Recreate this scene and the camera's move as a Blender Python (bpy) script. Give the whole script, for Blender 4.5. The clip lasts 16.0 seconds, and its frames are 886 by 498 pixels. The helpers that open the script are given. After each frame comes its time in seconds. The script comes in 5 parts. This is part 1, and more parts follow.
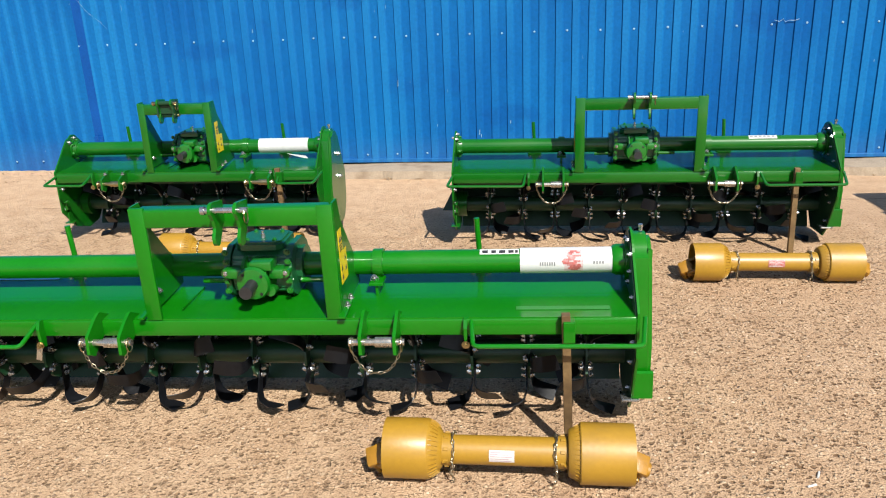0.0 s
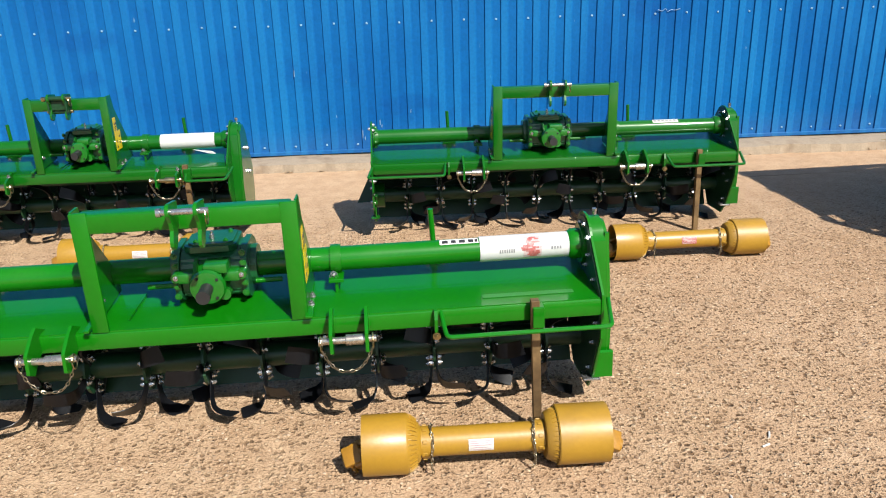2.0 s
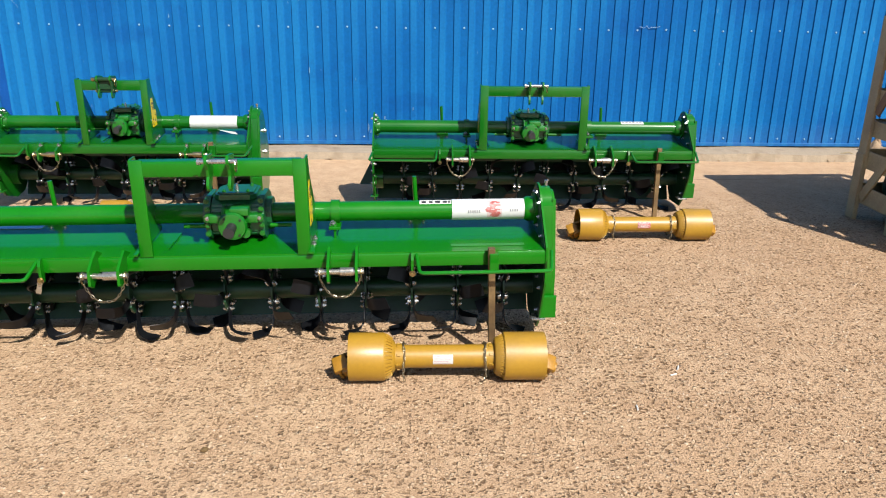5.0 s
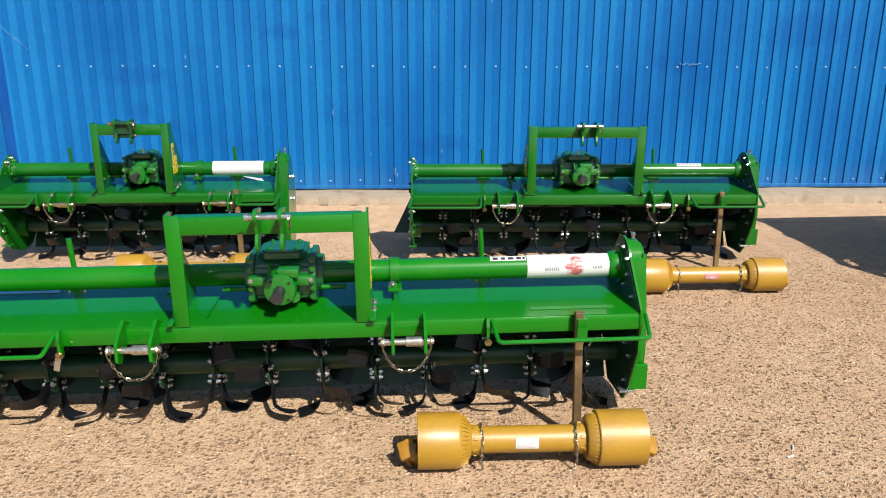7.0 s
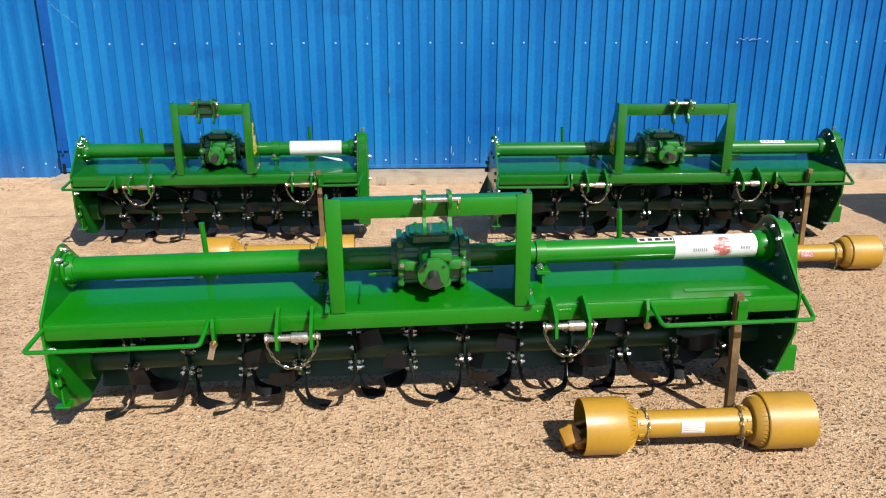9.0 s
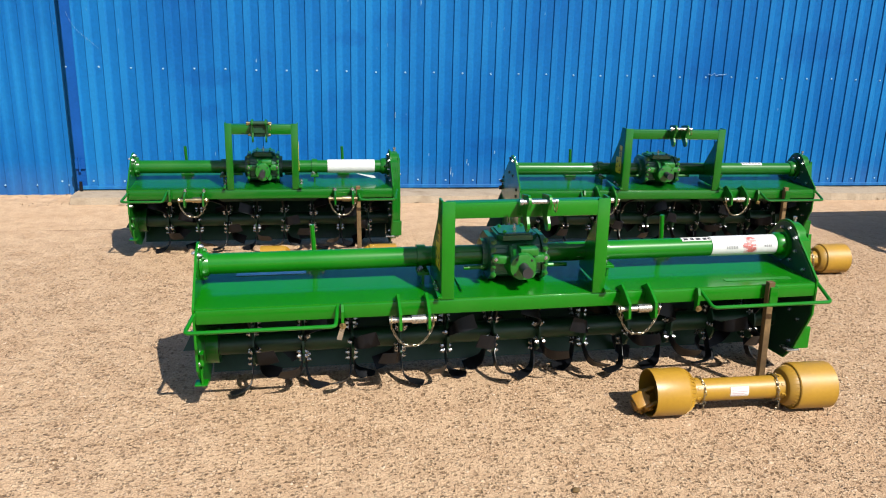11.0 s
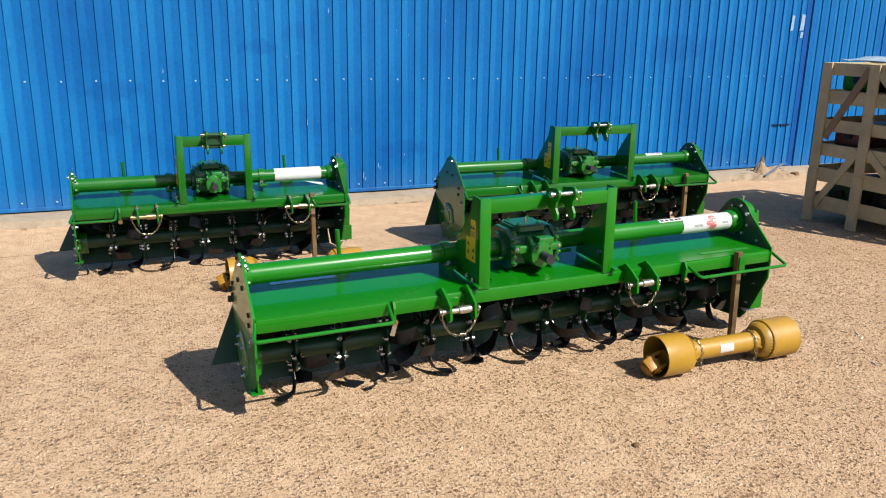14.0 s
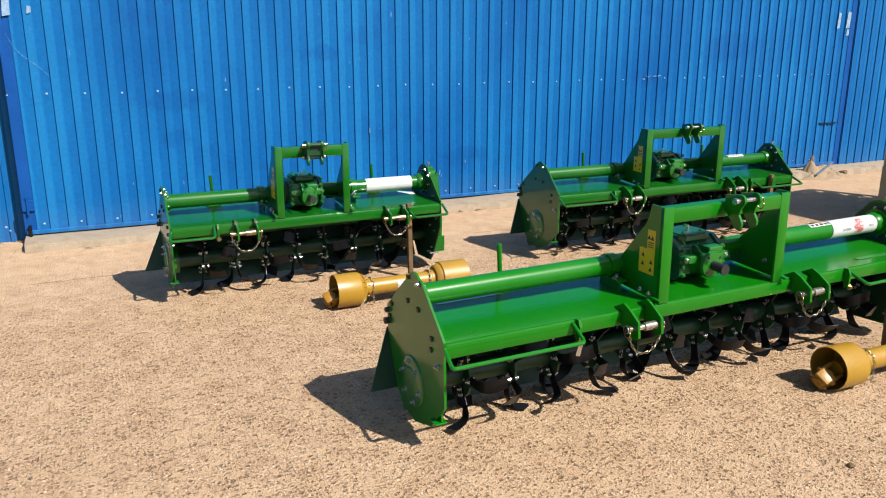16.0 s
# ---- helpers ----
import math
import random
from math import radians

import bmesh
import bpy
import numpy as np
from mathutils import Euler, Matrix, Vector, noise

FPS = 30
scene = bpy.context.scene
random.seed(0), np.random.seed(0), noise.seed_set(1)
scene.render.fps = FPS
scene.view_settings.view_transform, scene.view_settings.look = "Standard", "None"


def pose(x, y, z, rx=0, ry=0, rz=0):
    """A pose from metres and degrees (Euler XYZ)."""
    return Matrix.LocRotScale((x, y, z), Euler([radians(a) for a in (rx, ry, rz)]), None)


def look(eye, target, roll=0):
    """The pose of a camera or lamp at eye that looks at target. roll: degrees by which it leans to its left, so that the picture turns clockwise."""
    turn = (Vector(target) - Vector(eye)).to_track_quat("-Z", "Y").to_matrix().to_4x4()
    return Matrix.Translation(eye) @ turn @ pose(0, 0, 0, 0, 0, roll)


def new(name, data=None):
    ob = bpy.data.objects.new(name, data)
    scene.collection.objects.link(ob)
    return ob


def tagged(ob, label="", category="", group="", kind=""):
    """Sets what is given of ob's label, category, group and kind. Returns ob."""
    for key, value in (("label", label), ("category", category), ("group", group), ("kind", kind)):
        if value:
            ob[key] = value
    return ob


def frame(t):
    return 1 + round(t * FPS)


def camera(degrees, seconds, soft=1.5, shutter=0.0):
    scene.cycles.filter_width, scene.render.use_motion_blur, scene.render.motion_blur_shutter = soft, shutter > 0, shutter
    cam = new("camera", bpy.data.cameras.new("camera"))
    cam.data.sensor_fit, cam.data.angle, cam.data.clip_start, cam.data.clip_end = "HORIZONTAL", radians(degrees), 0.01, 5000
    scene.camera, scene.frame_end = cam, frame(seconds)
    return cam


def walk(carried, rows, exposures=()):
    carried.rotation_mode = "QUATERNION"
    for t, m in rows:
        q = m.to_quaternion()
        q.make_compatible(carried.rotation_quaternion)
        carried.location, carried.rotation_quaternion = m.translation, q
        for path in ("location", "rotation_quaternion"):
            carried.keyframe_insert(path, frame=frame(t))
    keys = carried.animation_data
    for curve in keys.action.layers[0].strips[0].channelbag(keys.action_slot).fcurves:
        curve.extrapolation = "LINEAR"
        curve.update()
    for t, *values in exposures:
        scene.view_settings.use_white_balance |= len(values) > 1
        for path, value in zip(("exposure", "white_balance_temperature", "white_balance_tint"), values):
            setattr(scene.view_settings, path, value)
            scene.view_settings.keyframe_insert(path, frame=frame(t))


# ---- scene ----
cam = camera(58.9, 16.0, soft=1.1)
PATH = [
    (0, (0.133, 0.148, 1.702), (-0.116, 2.021, 1.045), -2.3),
    (0.5, (0.082, 0.232, 1.719), (-0.241, 2.087, 1.047), -3.7),
    (1, (-0.088, 0.206, 1.737), (-0.356, 2.073, 1.071), -3.7),
    (1.5, (-0.21, 0.195, 1.725), (-0.255, 2.08, 1.061), -3.4),
    (2, (-0.228, 0.159, 1.712), (-0.138, 2.034, 1.02), -1.6),
    (2.5, (-0.111, 0.035, 1.714), (-0.042, 1.905, 1.009), -1.0),
    (3, (0.007, -0.077, 1.686), (-0.098, 1.786, 0.968), -0.8),
    (3.5, (-0.021, -0.186, 1.685), (-0.152, 1.677, 0.97), -0.9),
    (4, (-0.147, -0.431, 1.7), (-0.219, 1.444, 1.007), -0.7),
    (4.5, (-0.172, -0.558, 1.713), (-0.153, 1.319, 1.024), 0.5),
    (4.7, (-0.12, -0.607, 1.731), (-0.072, 1.272, 1.049), 0.8),
    (6.8, (-0.392, -0.263, 1.668), (-0.278, 1.651, 1.098), 0.7),
    (7, (-0.434, -0.131, 1.668), (-0.354, 1.784, 1.097), 0.3),
    (7.5, (-0.507, -0.022, 1.68), (-0.49, 1.896, 1.113), -0.2),
    (8, (-0.658, -0.02, 1.681), (-0.653, 1.893, 1.097), 0.3),
    (8.5, (-0.938, 0.038, 1.665), (-0.897, 1.942, 1.055), 0.0),
    (9, (-1.084, -0.021, 1.661), (-0.972, 1.875, 1.036), 0.1),
    (9.2, (-1.139, -0.167, 1.673), (-1.023, 1.73, 1.049), 0.3),
    (11.3, (-1.891, -0.504, 1.681), (-1.576, 1.394, 1.137), 1.3),
    (11.5, (-1.904, -0.391, 1.677), (-1.585, 1.508, 1.136), 1.0),
    (12, (-2.01, -0.217, 1.696), (-1.676, 1.68, 1.158), 0.5),
    (12.5, (-2.265, -0.196, 1.689), (-1.806, 1.673, 1.145), 0.7),
    (13, (-2.47, -0.214, 1.672), (-1.843, 1.597, 1.102), 0.9),
    (13.5, (-2.63, -0.37, 1.666), (-1.919, 1.417, 1.117), 1.3),
    (14, (-2.838, -0.484, 1.688), (-2.106, 1.299, 1.154), 1.0),
    (14.5, (-3.14, -0.442, 1.696), (-2.394, 1.339, 1.175), 0.8),
    (15, (-3.352, -0.377, 1.698), (-2.567, 1.389, 1.182), 0.9),
    (15.5, (-3.455, -0.144, 1.649), (-2.656, 1.615, 1.133), 0.9),
    (16, (-3.567, 0.079, 1.662), (-2.778, 1.841, 1.14), 0.1),
]
walk(cam, [(t, look(eye, target, roll)) for t, eye, target, roll in PATH])

# ---- light ----
SUN_ELEV, SUN_TO = 46.0, (0.48, -0.88)
world = bpy.data.worlds.new("sky")
scene.world = world
world.use_nodes = True
_wn = world.node_tree
_sky = _wn.nodes.new("ShaderNodeTexSky")
_sky.sky_type = "NISHITA"
_sky.sun_disc = False
_sky.sun_elevation = radians(SUN_ELEV)
_sky.sun_rotation = math.atan2(SUN_TO[0], SUN_TO[1])
_bg = _wn.nodes["Background"]
_bg.inputs["Strength"].default_value = 0.075
_wn.links.new(_sky.outputs["Color"], _bg.inputs["Color"])
sun = new("sun", bpy.data.lights.new("sun", "SUN"))
sun.data.energy = 5.0
sun.data.angle = radians(0.55)
sun.data.color = (0.985, 0.955, 0.88)
_h = math.cos(radians(SUN_ELEV))
_n = math.hypot(*SUN_TO)
sun.matrix_world = look((SUN_TO[0] / _n * _h * 20, SUN_TO[1] / _n * _h * 20, math.sin(radians(SUN_ELEV)) * 20), (0, 0, 0))
scene.view_settings.exposure = 0.90


# ---- materials ----
def material(name, base, rough=0.5, metal=0.0, coat=0.0, coat_rough=0.05, vary=0.12, scale=6.0, fine=60.0, bump=0.0,
             bump_scale=120.0, dirt=None, dirt_amount=0.0, dirt_scale=3.0, rough_vary=0.1, spec=0.5):
    """A painted, plastic or metal surface with broad and fine variation, optional dirt patches and relief."""
    m = bpy.data.materials.new(name)
    m.use_nodes = True
    nt = m.node_tree
    n, link = nt.nodes, nt.links.new
    b = n["Principled BSDF"]
    tc = n.new("ShaderNodeTexCoord")

    def noise_node(s, detail=3.0):
        q = n.new("ShaderNodeTexNoise")
        q.inputs["Scale"].default_value = s
        q.inputs["Detail"].default_value = detail
        link(tc.outputs["Object"], q.inputs["Vector"])
        return q

    broad, grain = noise_node(scale), noise_node(fine)
    add = n.new("ShaderNodeMath")
    add.operation = "ADD"
    link(broad.outputs["Fac"], add.inputs[0])
    link(grain.outputs["Fac"], add.inputs[1])
    ramp = n.new("ShaderNodeMapRange")
    ramp.inputs["From Min"].default_value, ramp.inputs["From Max"].default_value = 0.6, 1.4
    ramp.inputs["To Min"].default_value, ramp.inputs["To Max"].default_value = 1.0 - vary, 1.0 + vary
    link(add.outputs[0], ramp.inputs["Value"])
    mul = n.new("ShaderNodeVectorMath")
    mul.operation = "SCALE"
    mul.inputs[0].default_value = base
    link(ramp.outputs[0], mul.inputs["Scale"])
    colour = mul.outputs[0]
    if dirt:
        patch = noise_node(dirt_scale, 6.0)
        cut = n.new("ShaderNodeMapRange")
        cut.inputs["From Min"].default_value, cut.inputs["From Max"].default_value = 0.5, 0.75
        cut.inputs["To Min"].default_value, cut.inputs["To Max"].default_value = 0.0, dirt_amount
        link(patch.outputs["Fac"], cut.inputs["Value"])
        mix = n.new("ShaderNodeMixRGB")
        mix.inputs["Color2"].default_value = (*dirt, 1)
        link(cut.outputs[0], mix.inputs["Fac"])
        link(colour, mix.inputs["Color1"])
        colour = mix.outputs[0]
    link(colour, b.inputs["Base Color"])
    rr = n.new("ShaderNodeMapRange")
    rr.inputs["To Min"].default_value, rr.inputs["To Max"].default_value = max(0.02, rough - rough_vary), min(1.0, rough + rough_vary)
    link(broad.outputs["Fac"], rr.inputs["Value"])
    link(rr.outputs[0], b.inputs["Roughness"])
    b.inputs["Metallic"].default_value = metal
    b.inputs["Coat Weight"].default_value = coat
    b.inputs["Coat Roughness"].default_value = coat_rough
    b.inputs["Specular IOR Level"].default_value = spec
    if bump:
        rel = noise_node(bump_scale, 4.0)
        bp = n.new("ShaderNodeBump")
        bp.inputs["Strength"].default_value = bump
        bp.inputs["Distance"].default_value = 0.004
        link(rel.outputs["Fac"], bp.inputs["Height"])
        link(bp.outputs[0], b.inputs["Normal"])
    return m


GREEN = material("green_paint", (0.0024, 0.114, 0.0018), 0.34, coat=0.5, coat_rough=0.08, vary=0.08, bump=0.05, bump_scale=30,
                 dirt=(0.124, 0.1116, 0.0496), dirt_amount=0.05, spec=0.2)
# Teal gearbox casting, its green deepened to hold the mast beam's shadow.
SHADECAST = material("shaded_green_casting", (0.0025, 0.068, 0.018), 0.42, coat=0.4, coat_rough=0.15, vary=0.2, bump=0.35, bump_scale=90)
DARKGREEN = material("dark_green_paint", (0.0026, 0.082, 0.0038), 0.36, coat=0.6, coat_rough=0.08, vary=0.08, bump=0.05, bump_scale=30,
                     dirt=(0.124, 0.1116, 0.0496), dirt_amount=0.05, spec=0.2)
CAST = material("green_cast_iron", (0.00186, 0.1023, 0.00372), 0.40, coat=0.5, coat_rough=0.12, vary=0.15, bump=0.35, bump_scale=90)
BLACK = material("black_steel", (0.0052, 0.0056, 0.0070), 0.34, vary=0.3, scale=12, bump=0.10, dirt=(0.0124, 0.01116, 0.00992), dirt_amount=0.15,
                 dirt_scale=9, spec=0.2)
CHROME = material("zinc_plate", (0.4092, 0.4154, 0.4154), 0.27, metal=0.9, vary=0.15, scale=40)
SCREW = material("screw_head", (0.2232, 0.3472, 0.4588), 0.35, vary=0.1)
CHAINM = material("chain_steel", (0.2976, 0.2604, 0.1922), 0.38, metal=1.0, vary=0.2, scale=30)
ZINC = material("yellow_zinc", (0.3844, 0.31, 0.1674), 0.3, metal=1.0, vary=0.2, scale=30)
PLATEBOLT = material("dull_bolt", (0.0279, 0.0217, 0.01116), 0.6, vary=0.4, scale=80)
PINMETAL = material("bronzed_zinc", (0.4588, 0.4216, 0.3596), 0.27, metal=0.9, vary=0.25, scale=30)
YELLOW = material("yellow_plastic", (0.2728, 0.1488, 0.0124), 0.42, vary=0.10, scale=4, bump=0.10, bump_scale=60,
                  dirt=(0.1364, 0.0806, 0.0248), dirt_amount=0.35, dirt_scale=5)
CASTYEL = material("yellow_cast_yoke", (0.248, 0.1178, 0.00744), 0.4, coat=0.2, vary=0.2, bump=0.3)
RUBBER = material("black_cap", (0.01116, 0.01116, 0.01178), 0.5, vary=0.2)
RUST = material("rusty_bar", (0.155, 0.0961, 0.0403), 0.6, metal=0.35, vary=0.35, scale=9, fine=70, bump=0.25, dirt=(0.0558, 0.0279, 0.0124),
                dirt_amount=0.7, dirt_scale=7)
WHITE = material("white_film", (0.4588, 0.4588, 0.4526), 0.35, vary=0.06, scale=14, bump=0.25, bump_scale=35)
PAPER = material("white_paper", (0.4464, 0.434, 0.4154), 0.6, vary=0.05)
REDINK = material("red_ink", (0.31, 0.0806, 0.0744), 0.5, vary=0.45, scale=45, fine=160, dirt=(0.4092, 0.31, 0.31), dirt_amount=0.8, dirt_scale=60)
PINKINK = material("pink_smear", (0.4092, 0.31, 0.31), 0.45, vary=0.3, scale=35)
FADEDINK = material("faded_ink", (0.3224, 0.2046, 0.2294), 0.5)
DARKINK = material("dark_ink", (0.0186, 0.0186, 0.0217), 0.5)
GREYINK = material("grey_ink", (0.186, 0.186, 0.1922), 0.5)
STICKER = material("yellow_sticker", (0.5332, 0.3844, 0.00744), 0.4, vary=0.05)
BLUEFILM = material("pale_blue_film", (0.2976, 0.4092, 0.5084), 0.18, metal=0.35, coat=0.6, vary=0.06, spec=0.9)
HAZEFILM = material("hazy_film", (0.0217, 0.1488, 0.0248), 0.3, vary=0.1, spec=0.5)
# Dark green of flap and rotor; on the chain case plate it imitates shade.
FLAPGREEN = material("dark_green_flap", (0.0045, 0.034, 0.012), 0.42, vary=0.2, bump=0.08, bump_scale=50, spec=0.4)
OLDWOOD = material("brown_pine", (0.186, 0.1116, 0.062), 0.75, vary=0.25, scale=5, fine=90, bump=0.3)
WOOD = material("crate_pine", (0.350, 0.276, 0.160), 0.75, vary=0.25, scale=5, fine=90, bump=0.3, dirt=(0.186, 0.124, 0.0744), dirt_amount=0.5,
                dirt_scale=4)
FILM = material("stretch_film", (0.279, 0.3224, 0.3472), 0.2, vary=0.15, bump=0.5, bump_scale=14)
CURB = material("sandy_concrete", (0.2604, 0.2046, 0.1457), 0.9, vary=0.28, scale=7, fine=110, bump=0.9, bump_scale=60, dirt=(0.11, 0.072, 0.045),
                dirt_amount=0.75, dirt_scale=7)
HEAPSAND = material("loose_brown_sand", (0.235, 0.165, 0.105), 0.95, vary=0.35, scale=9, fine=120, bump=1.0, bump_scale=70, dirt=(0.075, 0.045, 0.026),
                    dirt_amount=0.8, dirt_scale=9)
GREYLATH = material("weathered_blue_grey_wood", (0.085, 0.115, 0.155), 0.8, vary=0.4, scale=12, fine=90, bump=0.4, dirt=(0.12, 0.075, 0.04), dirt_amount=0.5, dirt_scale=10)
STRIPE = material("dark_blue_paint", (0.00186, 0.0496, 0.2108), 0.5, vary=0.15, spec=0.15)
OLDFILM = material("weathered_film", (0.1674, 0.2604, 0.3782), 0.5, vary=0.35, scale=25, fine=90)
DRYGRASS = material("dry_grass", (0.2046, 0.155, 0.0806), 0.9, vary=0.3)
WEED = material("brown_weed", (0.2046, 0.1333, 0.0744), 0.9, vary=0.4, scale=12)
MAROON = material("dark_red_paint", (0.0744, 0.0124, 0.0124), 0.45, vary=0.15)


def wall_material():
    """Blue painted profiled sheet: faded patches, darker smudges, pale scratches, dust near the base."""
    m = bpy.data.materials.new("blue_sheet")
    m.use_nodes = True
    nt = m.node_tree
    n, link = nt.nodes, nt.links.new
    b = n["Principled BSDF"]
    tc = n.new("ShaderNodeTexCoord")
    mp = n.new("ShaderNodeMapping")
    mp.inputs["Scale"].default_value = (0.7, 0.7, 0.35)
    link(tc.outputs["Object"], mp.inputs["Vector"])
    big = n.new("ShaderNodeTexNoise")
    big.inputs["Scale"].default_value, big.inputs["Detail"].default_value = 1.6, 4.0
    link(mp.outputs[0], big.inputs["Vector"])
    ramp = n.new("ShaderNodeValToRGB")
    e = ramp.color_ramp.elements
    e[0].position, e[0].color = 0.32, (0.001736, 0.06529, 0.2244, 1)
    e[1].position, e[1].color = 0.70, (0.003472, 0.09616, 0.2768, 1)
    link(big.outputs["Fac"], ramp.inputs["Fac"])
    smudge = n.new("ShaderNodeTexNoise")
    smudge.inputs["Scale"].default_value, smudge.inputs["Detail"].default_value = 2.3, 5.0
    link(tc.outputs["Object"], smudge.inputs["Vector"])
    sr = n.new("ShaderNodeMapRange")
    sr.inputs["From Min"].default_value, sr.inputs["From Max"].default_value = 0.60, 0.72
    sr.inputs["To Max"].default_value = 0.45
    link(smudge.outputs["Fac"], sr.inputs["Value"])
    m1 = n.new("ShaderNodeMixRGB")
    m1.inputs["Color2"].default_value = (0.00248, 0.0496, 0.1984, 1)
    link(sr.outputs[0], m1.inputs["Fac"])
    link(ramp.outputs[0], m1.inputs["Color1"])
    mp2 = n.new("ShaderNodeMapping")
    mp2.inputs["Scale"].default_value = (26, 26, 5)
    link(tc.outputs["Object"], mp2.inputs["Vector"])
    scr = n.new("ShaderNodeTexNoise")
    scr.inputs["Scale"].default_value, scr.inputs["Detail"].default_value = 1.5, 2.0
    link(mp2.outputs[0], scr.inputs["Vector"])
    cr = n.new("ShaderNodeMapRange")
    cr.inputs["From Min"].default_value, cr.inputs["From Max"].default_value = 0.765, 0.80
    cr.inputs["To Max"].default_value = 0.7
    link(scr.outputs["Fac"], cr.inputs["Value"])
    m2 = n.new("ShaderNodeMixRGB")
    m2.inputs["Color2"].default_value = (0.155, 0.2604, 0.3844, 1)
    link(cr.outputs[0], m2.inputs["Fac"])
    link(m1.outputs[0], m2.inputs["Color1"])
    grit = n.new("ShaderNodeTexNoise")
    grit.inputs["Scale"].default_value, grit.inputs["Detail"].default_value = 9.0, 5.0
    link(tc.outputs["Object"], grit.inputs["Vector"])
    # paler proud rib faces: the light they catch is put into the colour, patchily
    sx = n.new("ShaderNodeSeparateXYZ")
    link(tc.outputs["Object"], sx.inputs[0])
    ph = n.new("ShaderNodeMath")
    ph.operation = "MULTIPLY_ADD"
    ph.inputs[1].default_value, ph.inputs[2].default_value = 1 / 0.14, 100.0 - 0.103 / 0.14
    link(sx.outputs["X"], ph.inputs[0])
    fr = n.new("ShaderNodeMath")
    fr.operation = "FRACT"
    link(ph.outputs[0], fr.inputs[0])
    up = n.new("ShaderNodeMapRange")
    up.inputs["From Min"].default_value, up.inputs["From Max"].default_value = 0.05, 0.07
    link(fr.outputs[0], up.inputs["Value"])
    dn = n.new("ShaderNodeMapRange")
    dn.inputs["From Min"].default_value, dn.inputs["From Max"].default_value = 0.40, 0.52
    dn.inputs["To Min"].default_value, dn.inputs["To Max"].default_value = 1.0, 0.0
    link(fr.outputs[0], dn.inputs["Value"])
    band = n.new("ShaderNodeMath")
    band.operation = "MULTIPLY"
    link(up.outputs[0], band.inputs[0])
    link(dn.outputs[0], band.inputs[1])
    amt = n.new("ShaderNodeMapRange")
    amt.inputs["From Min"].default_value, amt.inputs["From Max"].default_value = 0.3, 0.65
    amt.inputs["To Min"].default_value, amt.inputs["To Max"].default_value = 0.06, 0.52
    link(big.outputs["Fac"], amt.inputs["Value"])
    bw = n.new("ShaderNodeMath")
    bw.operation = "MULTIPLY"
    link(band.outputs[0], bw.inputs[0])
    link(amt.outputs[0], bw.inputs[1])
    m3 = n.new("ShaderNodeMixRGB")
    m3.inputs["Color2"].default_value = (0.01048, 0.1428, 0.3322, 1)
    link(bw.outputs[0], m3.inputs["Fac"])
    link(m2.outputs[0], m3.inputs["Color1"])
    # dark hand-sized smudges
    prev = m3.outputs[0]
    for cx, cz, rx, rz in ((-0.20, 0.50, 0.34, 0.15), (-2.88, 0.81, 0.16, 0.10), (-2.90, 1.14, 0.34, 0.10), (3.2, 1.55, 0.45, 0.20), (-1.57, 1.52, 0.22, 0.10)):
        ax = n.new("ShaderNodeMath")
        ax.operation = "MULTIPLY_ADD"
        ax.inputs[1].default_value, ax.inputs[2].default_value = 1 / rx, -cx / rx
        link(sx.outputs["X"], ax.inputs[0])
        az = n.new("ShaderNodeMath")
        az.operation = "MULTIPLY_ADD"
        az.inputs[1].default_value, az.inputs[2].default_value = 1 / rz, -cz / rz
        link(sx.outputs["Z"], az.inputs[0])
        cv = n.new("ShaderNodeCombineXYZ")
        link(ax.outputs[0], cv.inputs[0])
        link(az.outputs[0], cv.inputs[2])
        ln = n.new("ShaderNodeVectorMath")
        ln.operation = "LENGTH"
        link(cv.outputs[0], ln.inputs[0])
        wob = n.new("ShaderNodeMath")
        wob.operation = "MULTIPLY_ADD"
        wob.inputs[1].default_value = -1.6
        link(grit.outputs["Fac"], wob.inputs[0])
        link(ln.outputs["Value"], wob.inputs[2])
        fac = n.new("ShaderNodeMapRange")
        fac.inputs["From Min"].default_value, fac.inputs["From Max"].default_value = -0.25, 0.15
        fac.inputs["To Min"].default_value, fac.inputs["To Max"].default_value = 0.36, 0.0
        link(wob.outputs[0], fac.inputs["Value"])
        sm = n.new("ShaderNodeMixRGB")
        sm.inputs["Color2"].default_value = (0.00186, 0.0434, 0.186, 1)
        link(fac.outputs[0], sm.inputs["Fac"])
        link(prev, sm.inputs["Color1"])
        prev = sm.outputs[0]
    # fine scuffing
    sc = n.new("ShaderNodeTexNoise")
    sc.inputs["Scale"].default_value, sc.inputs["Detail"].default_value = 38.0, 5.0
    link(tc.outputs["Object"], sc.inputs["Vector"])
    sr2 = n.new("ShaderNodeMapRange")
    sr2.inputs["From Min"].default_value, sr2.inputs["From Max"].default_value = 0.35, 0.7
    sr2.inputs["To Min"].default_value, sr2.inputs["To Max"].default_value = 0.91, 1.08
    link(sc.outputs["Fac"], sr2.inputs["Value"])
    m4 = n.new("ShaderNodeVectorMath")
    m4.operation = "SCALE"
    link(prev, m4.inputs[0])
    link(sr2.outputs[0], m4.inputs["Scale"])
    # dust low on the sheet
    du = n.new("ShaderNodeMapRange")
    du.inputs["From Min"].default_value, du.inputs["From Max"].default_value = 0.06, 0.34
    du.inputs["To Min"].default_value, du.inputs["To Max"].default_value = 0.14, 0.0
    link(sx.outputs["Z"], du.inputs["Value"])
    dm = n.new("ShaderNodeMath")
    dm.operation = "MULTIPLY"
    link(du.outputs[0], dm.inputs[0])
    link(smudge.outputs["Fac"], dm.inputs[1])
    m5 = n.new("ShaderNodeMixRGB")
